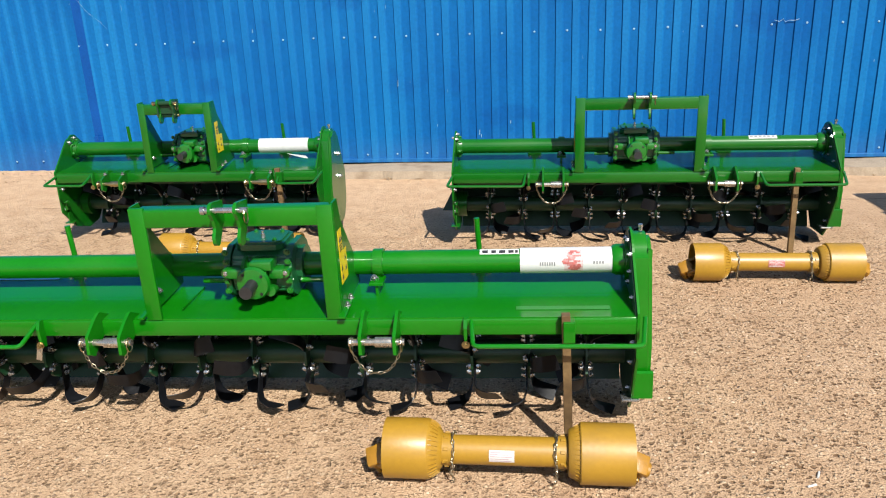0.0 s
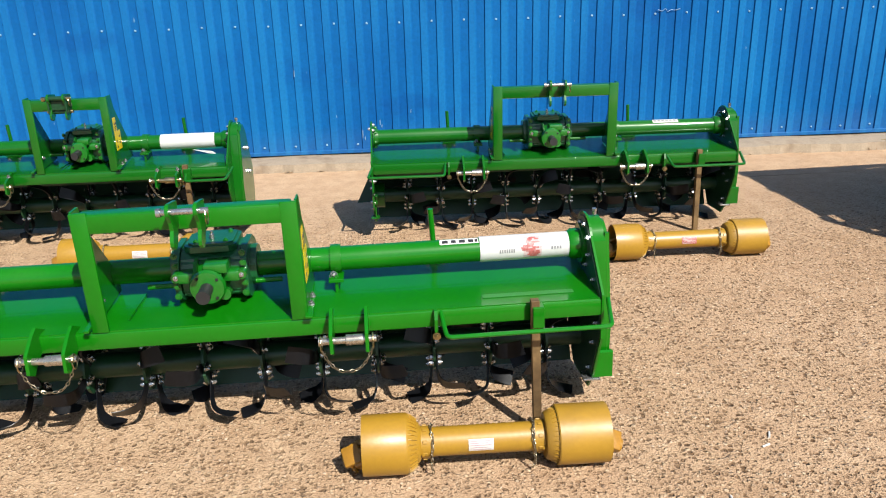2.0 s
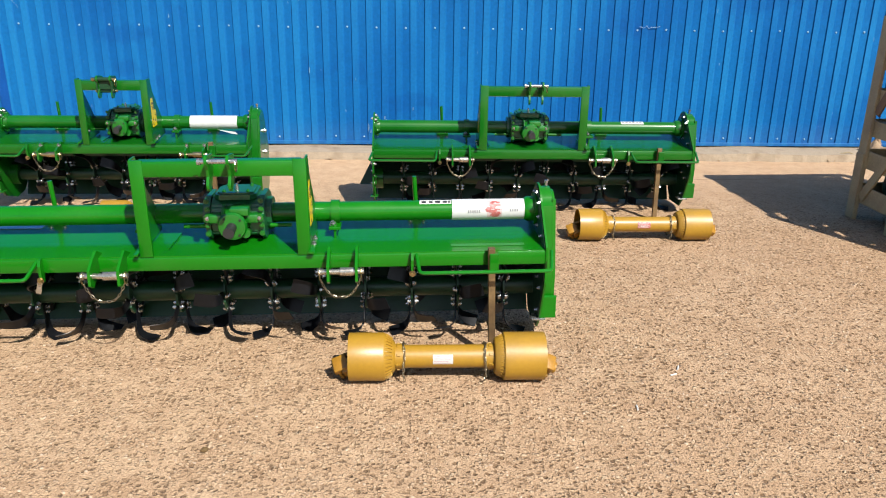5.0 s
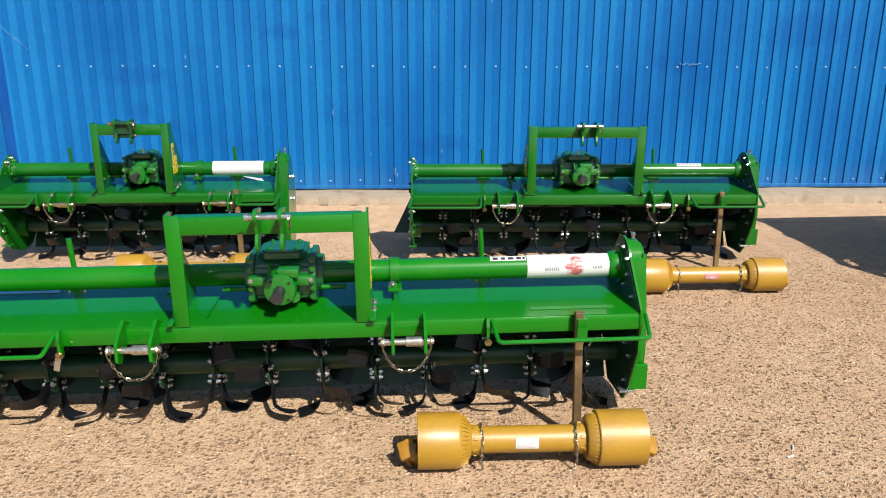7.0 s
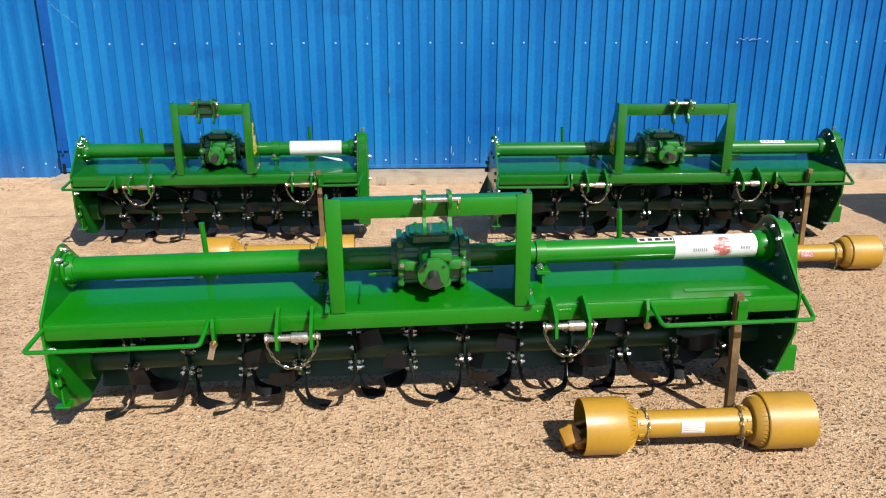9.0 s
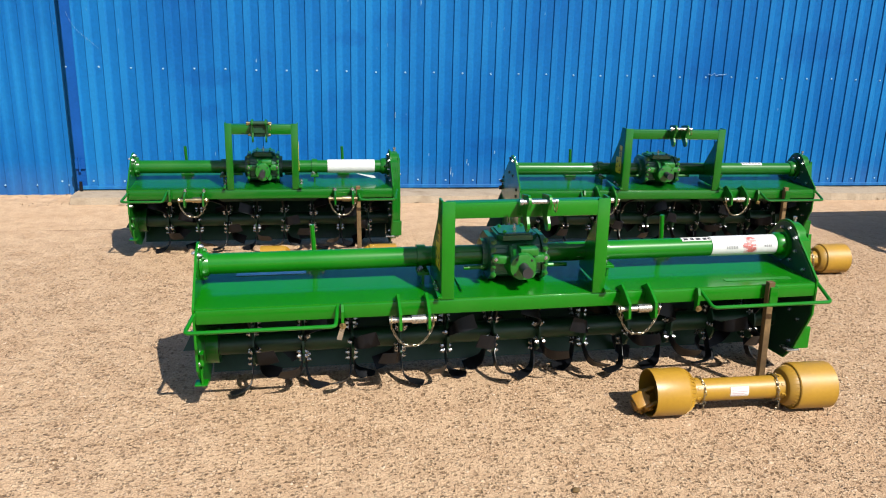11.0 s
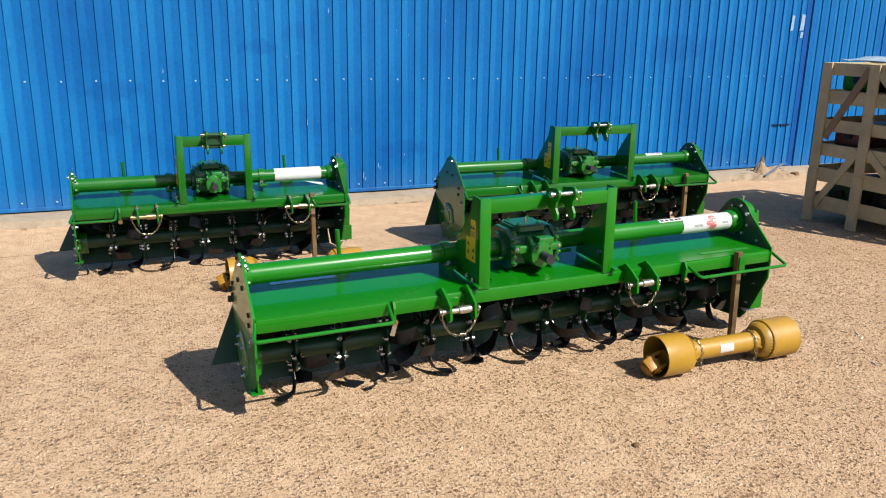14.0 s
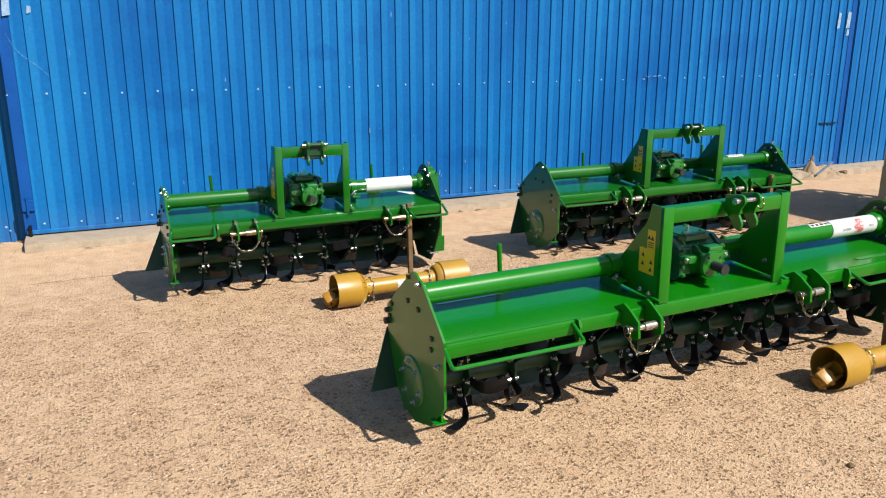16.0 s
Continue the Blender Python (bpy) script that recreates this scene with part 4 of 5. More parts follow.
    for px in ((left + 0.345, right - 0.345) if zinc_extra else (left + 0.515, right - 0.59)):
        po = rod(bmesh.new(), (px, 0.47, 0.55), (px - 0.010, 0.47, 0.755), 0.0115, 12)
        P = part("spring_rod", po, paint, T, smooth=True)
        base = bmesh.new()
        box(base, (px - 0.045, 0.44, 0.545), (px + 0.045, 0.50, 0.555), 0.002)
        box(base, (px - 0.022, 0.450, 0.555), (px + 0.022, 0.492, 0.580), 0.004)
        part("rod_base", base, paint, P)
        for dx in (-0.033, 0.033):
            part("bolt", BOLT, CHROME, P, at=Matrix.Translation((px + dx, 0.452, 0.555)))
    # decals on the tube and hood
    wrap = bmesh.new()
    w0, w1 = (right - 0.424, right - 0.067) if decal != "plain" else (right - 0.470, right - 0.120)
    def band(bm, x0, x1, a0, a1, r, th=0.0012, n=14):
        out = [(x, TUBE_Y + q * math.cos(radians(a)), TUBE_Z + q * math.sin(radians(a))) for x in (x0, x1) for q in (r, r + th) for a in [a0 + (a1 - a0) * k / n for k in range(n + 1)]]
        vs = [bm.verts.new(p) for p in out]
        g = lambda i, j, k: vs[(i * 2 + j) * (n + 1) + k]
        for k in range(n):
            for j in (0, 1):
                bm.faces.new((g(0, j, k), g(0, j, k + 1), g(1, j, k + 1), g(1, j, k)))
            for i in (0, 1):
                bm.faces.new((g(i, 0, k), g(i, 0, k + 1), g(i, 1, k + 1), g(i, 1, k)))
        for k in (0, n):
            bm.faces.new((g(0, 0, k), g(1, 0, k), g(1, 1, k), g(0, 1, k)))
        return bm
    if decal in ("logo", "plain"):
        W = part("tube_label", band(wrap, w0, w1, 75, 255, TUBE_R + 0.001, 0.002), WHITE, T, "white plastic film label wrapped round the tube", smooth=True)
    if decal == "logo":
        ink = bmesh.new()
        mid = (w0 + w1) / 2 + 0.02
        for a, x0, x1 in ((118, -0.008, 0.018), (126, -0.014, 0.006), (126, 0.014, 0.030), (134, -0.018, 0.000), (142, -0.022, 0.034), (150, -0.016, 0.012), (158, -0.034, 0.008),
                          (166, -0.040, -0.012), (166, 0.004, 0.030), (174, -0.036, 0.016), (182, -0.020, 0.032), (190, -0.010, 0.034), (198, -0.016, 0.028), (206, -0.006, 0.022)):
            band(ink, mid + x0, mid + x1, a - 4.2, a + 4.2, TUBE_R + 0.0034, 0.0005, 2)
        part("pink_smear", band(bmesh.new(), mid - 0.030, mid + 0.040, 112, 214, TUBE_R + 0.0031, 0.0003, 8), PINKINK, W)
        part("red_emblem", ink, REDINK, W)
        gi = bmesh.new()
        for k in range(7):
            band(gi, w0 + 0.075 + 0.009 * k, w0 + 0.080 + 0.009 * k, 168, 184, TUBE_R + 0.0034, 0.0006, 3)
        part("grey_lettering", gi, GREYINK, W)
        gi = bmesh.new()
        for k in range(4):
            band(gi, w1 - 0.08 + 0.011 * k, w1 - 0.074 + 0.011 * k, 165, 178, TUBE_R + 0.0034, 0.0006, 3)
        part("grey_lettering", gi, GREYINK, W)
        strip = part("model_strip", band(bmesh.new(), w0 - 0.155, w0 - 0.004, 92, 128, TUBE_R + 0.001, 0.001, 4), PAPER, T, "white strip with dark unreadable marks", smooth=True)
        di = bmesh.new()
        for k, (x, w) in enumerate(((-0.145, 0.022), (-0.110, 0.018), (-0.080, 0.024), (-0.044, 0.020), (-0.018, 0.010))):
            band(di, w0 + x, w0 + x + w, 104, 122, TUBE_R + 0.0022, 0.0006, 3)
        part("dark_marks", di, DARKINK, strip)
        part("pale_film", slab(bmesh.new(), [(left + 0.15, 0.385), (left + 0.47, 0.385), (left + 0.47, 0.425), (left + 0.15, 0.425)], "z", 0.0, 0.0015), BLUEFILM, T, "pale blue film strip",
             at=Matrix.Translation((0, 0, 0.5145)) @ Matrix.Rotation(radians(3.81), 4, "X"))
        part("film_strip", box(bmesh.new(), (right - 0.44, 0.064, 0.5245), (right - 0.10, 0.094, 0.5265), 0, None), HAZEFILM, T, "hazy clear film strip on the hood")
    if decal == "small":
        strip = part("model_strip", band(bmesh.new(), right - 0.485, right - 0.315, 95, 135, TUBE_R + 0.001, 0.001, 4), PAPER, T, "white strip with unreadable marks", smooth=True)
        di = bmesh.new()
        for k in range(6):
            band(di, right - 0.476 + 0.026 * k, right - 0.460 + 0.026 * k, 105, 124, TUBE_R + 0.0022, 0.0006, 3)
        part("dark_marks", di, GREYINK, strip)
    if decal == "plain":
        tail = slab(bmesh.new(), [(w1 - 0.14, 0.592), (w1 - 0.01, 0.575), (w1 + 0.01, 0.556), (w1 - 0.03, 0.560), (w1 - 0.12, 0.585)], "y", TUBE_Y - 0.085, TUBE_Y - 0.083)
        part("loose_tail", tail, WHITE, W)
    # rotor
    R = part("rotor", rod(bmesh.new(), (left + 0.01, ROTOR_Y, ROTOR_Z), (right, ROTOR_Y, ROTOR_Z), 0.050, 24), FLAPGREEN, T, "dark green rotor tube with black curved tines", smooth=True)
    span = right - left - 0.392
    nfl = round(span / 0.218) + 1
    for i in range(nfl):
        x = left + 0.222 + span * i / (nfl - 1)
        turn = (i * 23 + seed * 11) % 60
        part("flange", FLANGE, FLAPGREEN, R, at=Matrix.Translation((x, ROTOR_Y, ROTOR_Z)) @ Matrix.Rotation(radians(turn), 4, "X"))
        for k in range(6):
            side = 1 if (k + i) % 2 else -1
            q = Matrix.Translation((x + side * 0.009, ROTOR_Y, ROTOR_Z)) @ Matrix.Rotation(radians(turn + 60 * k), 4, "X")
            part("tine", TINE[side], BLACK, R, at=q)
            for rr in (0.070, 0.096):
                part("bolt", BOLT, CHROME, R, at=q @ Matrix.Translation((side * 0.005, 0.0, rr)) @ (TOX if side > 0 else TOMX))
                part("nut", BOLT, CHROME, R, at=q @ Matrix.Translation((side * -0.014, 0.0, rr)) @ (TOMX if side > 0 else TOX))
    return T


def place(x, y, yaw, roll=0.0):
    return pose(x, y, 0, 0, roll, yaw)


rotary_tiller(place(-0.939, 2.715, 1.2, -0.7), -1.450, 1.428, 0.347, "wide green rotary tiller with a white labelled tube on concrete", 3, "logo", shift=-0.022, gear=-0.005, pins=-0.014)
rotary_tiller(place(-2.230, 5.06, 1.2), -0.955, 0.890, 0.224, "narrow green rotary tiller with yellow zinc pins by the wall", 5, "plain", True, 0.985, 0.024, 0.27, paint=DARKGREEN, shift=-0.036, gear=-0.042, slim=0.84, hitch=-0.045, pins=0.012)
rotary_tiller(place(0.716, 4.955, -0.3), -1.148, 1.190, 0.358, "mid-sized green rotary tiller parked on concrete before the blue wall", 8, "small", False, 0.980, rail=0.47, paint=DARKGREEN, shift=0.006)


# ---- drive shafts ----
def pto_shaft(m, label, pulled=0.0):
    S = thing("drive_shaft", m, label, "drive shaft", "yellow drive shafts")
    R = 0.107
    zc = Matrix.Translation((0, 0, R + 0.003))
    zl = Matrix.Translation((-pulled, 0, R + 0.003))   # the pulled-out half
    part("guard_tube", lathe(bmesh.new(), [(-0.200 - pulled, 0.046), (-0.200 - pulled, 0.0515), (0.225, 0.0520), (0.225, 0.046)], 40), YELLOW, S, smooth=True, at=zc)
    lc = lathe(bmesh.new(), [(-0.405, R), (-0.405, R - 0.004), (-0.250, R - 0.007), (-0.205, 0.052), (-0.199, 0.055), (-0.204, 0.066), (-0.218, 0.081), (-0.240, 0.0985), (-0.246, R - 0.003), (-0.252, R)],
               56, closed=True)
    L = part("guard_cone", lc, YELLOW, S, "open yellow plastic guard cup", smooth=True, at=zl)
    rc = lathe(bmesh.new(), [(0.464, R), (0.464, R - 0.004), (0.291, R - 0.007), (0.286, 0.098), (0.281, 0.098), (0.279, R - 0.003), (0.283, R)], 56, closed=True)
    C = part("guard_cone", rc, YELLOW, S, "open yellow plastic guard cup", smooth=True, at=zc)
    cone = lathe(bmesh.new(), [(0.238, 0.050), (0.240, 0.078), (0.246, 0.085), (0.278, 0.0975), (0.284, 0.0975), (0.284, 0.088), (0.250, 0.074), (0.246, 0.050)], 40, closed=True)
    part("inner_cone", cone, YELLOW, C, smooth=True)
    rib = finish(slab(bmesh.new(), [(0.256, 0.0870), (0.2795, 0.0965), (0.2795, 0.1015), (0.262, 0.0925)], "y", -0.0012, 0.0012), "rib", YELLOW)
    for k in range(36):
        part("rib", rib, YELLOW, C, at=Matrix.Rotation(2 * math.pi * k / 36, 4, "X"))
    rib = finish(slab(bmesh.new(), [(-0.247, 0.099), (-0.216, 0.0795), (-0.212, 0.083), (-0.232, 0.0985), (-0.246, 0.1035)], "y", -0.0012, 0.0012), "rib", YELLOW)
    for k in range(36):
        part("rib", rib, YELLOW, L, at=Matrix.Rotation(radians(10 * k), 4, "X"))
    for x, r, bent in ((-0.182, 0.057, 1), (0.217, 0.057, -1)):
        K = part("collar", lathe(bmesh.new(), [(x - 0.022, r - 0.005), (x - 0.020, r), (x + 0.020, r), (x + 0.022, r - 0.005), (x + 0.022, 0.048), (x - 0.022, 0.048)], 36, closed=True), YELLOW, S,
                 smooth=True, at=zl if x < 0 else zc)
        for k in range(8):
            lug = box(bmesh.new(), (x - bent * 0.004 - 0.008, -0.006, r - 0.002), (x - bent * 0.004 + 0.008, 0.006, r + 0.004), 0.0015, Matrix.Rotation(radians(45 * k + 12), 4, "X"))
            part("lug", lug, YELLOW, K)
        loop = [(x + bent * (0.020 + 0.003 * math.sin(3 * a)), (r + 0.003) * math.cos(a), (r + 0.003) * math.sin(a)) for a in (2 * math.pi * k / 24 for k in range(25))]
        part("chain", chain(bmesh.new(), loop, 0.0023, 0.023, 0.014), CHAINM, S, "steel retaining chain", at=zl if x < 0 else zc)
        tail = [(x + bent * 0.020, -(r + 0.006), -0.025), (x + bent * 0.016, -(r + 0.008), -0.055), (x + bent * 0.024, -(r - 0.004), -R + 0.010)]
        part("chain_end", chain(bmesh.new(), tail, 0.0023, 0.023, 0.014), CHAINM, S, at=zl if x < 0 else zc)
        part("bolt", GREENBOLT_Y, YELLOW, K, at=Matrix.Translation((x - bent * 0.012, -r, -0.012)) @ TOMY)
    for d, x0 in ((-1, -0.320), (1, 0.364)):
        y = bmesh.new()
        rod(y, (x0 - d * 0.03, 0, -0.006), (x0 + d * 0.035, 0, -0.014), 0.042, 24)
        a = Matrix.Translation((x0 + d * 0.070, 0, -0.030)) @ Matrix.Rotation(radians(d * 20), 4, "Y") @ Matrix.Rotation(radians(40), 4, "X")
        for q in (-1, 1):
            box(y, (-0.050, min(q * 0.026, q * 0.044), -0.034), (0.032, max(q * 0.026, q * 0.044), 0.034), 0.008, a)
        b = Matrix.Translation((x0 + d * 0.092, 0, -0.037)) @ Matrix.Rotation(radians(d * 20), 4, "Y") @ Matrix.Rotation(radians(40), 4, "X")
        rod(y, b @ Vector((0, -0.052, 0)), b @ Vector((0, 0.052, 0)), 0.014, 16)
        rod(y, b @ Vector((0, 0, -0.040)), b @ Vector((0, 0, 0.040)), 0.014, 16)
        c = Matrix.Translation((x0 + d * 0.112, 0, -0.044)) @ Matrix.Rotation(radians(d * 24), 4, "Y") @ Matrix.Rotation(radians(40), 4, "X")
        box(y, (-0.036, -0.036, 0.020), (0.030, 0.036, 0.042), 0.007, c)
        box(y, (-0.036, -0.036, -0.042), (0.030, 0.036, -0.020), 0.007, c)
        box(y, (0.010 if d > 0 else -0.030, -0.034, -0.030), (0.030 if d > 0 else -0.010, 0.034, 0.030), 0.007, c)
        rod(y, c @ Vector((d * 0.026, 0, 0)), c @ Vector((d * 0.044, 0, 0)), 0.027, 20)
        rod(y, c @ Vector((d * 0.020, -0.046, -0.022)), c @ Vector((d * 0.020, 0.050, -0.022)), 0.008, 10)
        part("yoke", y, CASTYEL, S, "yellow cast joint yoke", smooth=True, at=zl if d < 0 else zc)
    # paper label on the tube
    lab = bmesh.new()
    n = 6
    for x0, x1, a0, a1, r in ((-0.034, 0.054, 176, 224, 0.0532),):
        rows = [[lab.verts.new((x, r * math.cos(radians(a0 + (a1 - a0) * k / n)), -r * math.sin(radians(a0 + (a1 - a0) * k / n)))) for k in range(n + 1)] for x in (x0, x1)]
        low = [[lab.verts.new(v.co * 1.0 - Vector((0, v.co.y * 0.012, v.co.z * 0.012))) for v in row] for row in rows]
        for k in range(n):
            lab.faces.new((rows[0][k], rows[0][k + 1], rows[1][k + 1], rows[1][k]))
            lab.faces.new((low[0][k], low[0][k + 1], low[1][k + 1], low[1][k]))
    return S, lab, zc


def shaft_with_label(m, label, ink, pulled=0.0):
    S, lab, zc = pto_shaft(m, label, pulled)
    turn = zc @ Matrix.Rotation(radians(10), 4, "X")
    W = part("paper_label", lab, PAPER if ink != "red" else REDINK, S, "white paper label with unreadable lines" if ink != "red" else "small red label", at=turn)
    for a, x0, x1 in ((182, -0.030, 0.044), (191, -0.030, 0.034), (200, -0.030, 0.046), (208, -0.030, 0.002), (208, 0.012, 0.034), (216, -0.030, 0.042)):
        bars = bmesh.new()
        r = 0.0537
        c, s = math.cos(radians(a)), -math.sin(radians(a))
        p = Vector((0, r * c, r * s))
        t = Vector((0, -s, c)) * 0.0010
        q = Vector((0, c, s)) * 0.0006
        vs = [bars.verts.new(Vector((x, 0, 0)) + p + e + o) for x in (x0, x1) for e in (t, -t) for o in (q * 0, q)]
        for f in ((0, 2, 6, 4), (1, 3, 7, 5), (0, 1, 5, 4), (2, 3, 7, 6), (0, 1, 3, 2), (4, 5, 7, 6)):
            bars.faces.new([vs[i] for i in f])
        part("print_line", bars, FADEDINK if ink != "red" else PAPER, W)
    return S


shaft_with_label(pose(-0.012, 2.535, 0, 0, 0, 0.4), "yellow plastic-guarded drive shaft with white label on pebbled concrete", "white")
shaft_with_label(pose(1.424, 4.485, 0, 0, 0, 0.6), "yellow plastic-guarded drive shaft with red label beside rusty stand", "red", 0.035)
shaft_with_label(pose(-1.825, 4.66, 0, 0, 0, 0.8), "yellow plastic-guarded drive shaft lying between two green tillers", "white", 0.04)


# ---- crate ----
def crate(m):
    C = thing("wooden_crate", m, "tall open pine slat crate with green machine parts inside", "crate")
    W, D, H, N = 1.25, 0.48, 1.475, -0.76
    for y in (D, 0.0, N + 0.03):
        for x0, x1 in ((-0.055, -0.030), (W + 0.030, W + 0.055)):
            lap = part("post", box(bmesh.new(), (x0, y - 0.048, 0), (x1, y + 0.048, H), 0.003), WOOD, C)
            part("doubler", box(bmesh.new(), (x0 - 0.012 if x0 < 0 else x1 + 0.001, y - 0.046, 0.004), (x0 - 0.001 if x0 < 0 else x1 + 0.012, y + 0.046, 0.50), 0.003), WOOD, lap)
    for z, h in ((0.13, 0.13), (0.39, 0.13), (0.63, 0.115), (0.86, 0.11), (1.11, 0.12), (1.365, 0.11)):
        for x in (-0.029, W + 0.014):
            part("slat", box(bmesh.new(), (x, N - 0.045, z), (x + 0.015, D + 0.045, z + h), 0.002), WOOD, C)
        for y in (N - 0.062, D + 0.047):
            part("slat", box(bmesh.new(), (-0.03, y, z), (W + 0.03, y + 0.015, z + h), 0.002), WOOD, C)
    for (y0, z0), (y1, z1), mat in (((0.42, 0.80), (0.05, 1.44), OLDWOOD), ((0.42, 0.17), (0.05, 0.72), WOOD), ((-0.05, 0.72), (-0.66, 0.17), WOOD), ((-0.05, 1.40), (-0.66, 0.82), WOOD)):
        d = Vector((0, y1 - y0, z1 - z0))
        mm = Matrix.Translation((-0.0375, (y0 + y1) / 2, (z0 + z1) / 2)) @ Matrix.Rotation(math.atan2(d.z, d.y), 4, "X")
        part("brace", box(bmesh.new(), (-0.0075, -d.length / 2, -0.034), (0.0075, d.length / 2, 0.034), 0.002, mm), mat, C)
    for z in (0.115, 0.715, 1.215):
        for k in range(4):
            part("shelf_board", box(bmesh.new(), (0.0 + k * 0.31, N, z), (0.28 + k * 0.31, D, z + 0.018), 0.002), WOOD, C)
    top = bmesh.new()
    bmesh.ops.create_grid(top, x_segments=18, y_segments=12, size=0.5)
    for v in top.verts:
        v.co.x, v.co.y = v.co.x * (W - 0.02) + W / 2, v.co.y * (D - N - 0.14) + (D + N) / 2
        v.co.z = H + 0.012 + 0.06 * max(0.0, noise.noise((v.co.x * 4, v.co.y * 5, 1)) + 0.35)
    ext = bmesh.ops.extrude_face_region(top, geom=list(top.faces))
    for v in ext["geom"]:
        if isinstance(v, bmesh.types.BMVert):
            v.co.z -= 0.006
    part("cover_film", top, FILM, C, "crumpled pale plastic film on top", smooth=True)
    return C


CR = pose(3.270, 4.54, 0, 0, 0, 3.0)
crate(CR)


def machine_part(name, m, label, mat, shape):
    P = thing(name, m, label, "machine part", "parts in the crate")
    bm = bmesh.new()
    if shape == "drum":
        lathe(bm, [(-0.26, 0.05), (-0.25, 0.14), (-0.20, 0.16), (0.20, 0.16), (0.25, 0.14), (0.26, 0.05)], 28)
    else:
        box(bm, (-0.28, -0.16, -0.10), (0.28, 0.16, 0.10), 0.03)
        rod(bm, (-0.1, -0.19, 0), (-0.1, -0.15, 0), 0.07, 20)
    part("body", bm, mat, P, smooth=True)
    bm = bmesh.new()
    lathe(bm, [(-0.30, 0.02), (-0.30, 0.035), (0.30, 0.035), (0.30, 0.02)], 16)
    part("axle", bm, BLACK, P, smooth=True)


for z, names in ((1.233, (("machine_housing", "green painted machine housing on a crate shelf", GREEN, "box", 0.10), ("machine_drum", "green painted steel drum on a crate shelf", GREEN, "drum", 0.16))),
                 (0.733, (("machine_housing", "dark red machine housing on a crate shelf", MAROON, "box", 0.10), ("machine_drum", "black steel drum on a crate shelf", BLACK, "drum", 0.16))),
                 (0.133, (("machine_drum", "dark green steel drum on the crate floor", FLAPGREEN, "drum", 0.16), ("machine_drum", "black steel drum on the crate floor", BLACK, "drum", 0.16)))):
    for k, (name, label, mat, shape, h) in enumerate(names):
        machine_part(name, CR @ pose(0.34, 0.24 - 0.46 * k, z + h), label, mat, shape)
        machine_part(name, CR @ pose(0.95, 0.24 - 0.46 * k, z + h), label, mat, shape)


# ---- small things ----
def litter():
    rnd = random.Random(9)
    for (x, y), kind in (((0.813, 2.267), "stub"), ((1.10, 2.618), "stub"), ((1.06, 2.55), "stub"), ((-0.923, 1.977), "stone")):
        bm = bmesh.new()
        if kind == "stub":
            rod(bm, (-0.022, 0, 0.004), (0.014, 0, 0.004), 0.004, 8)
            t = tagged(new("cigarette_stub", finish(bm, "stub", PAPER, True)), "small white cigarette stub on the concrete", "litter")
        else:
            bmesh.ops.create_icosphere(bm, subdivisions=2, radius=0.016)
            for v in bm.verts:
                v.co *= 1 + 0.3 * noise.noise(v.co * 60)
                v.co.z = v.co.z * 0.6 + 0.006
            t = tagged(new("pebble", finish(bm, "pebble", RUST, True)), "small brown loose stone on the concrete", "stone")
        t.matrix_basis = pose(x, y, 0.0005, 0, 0, rnd.uniform(0, 180))


litter()


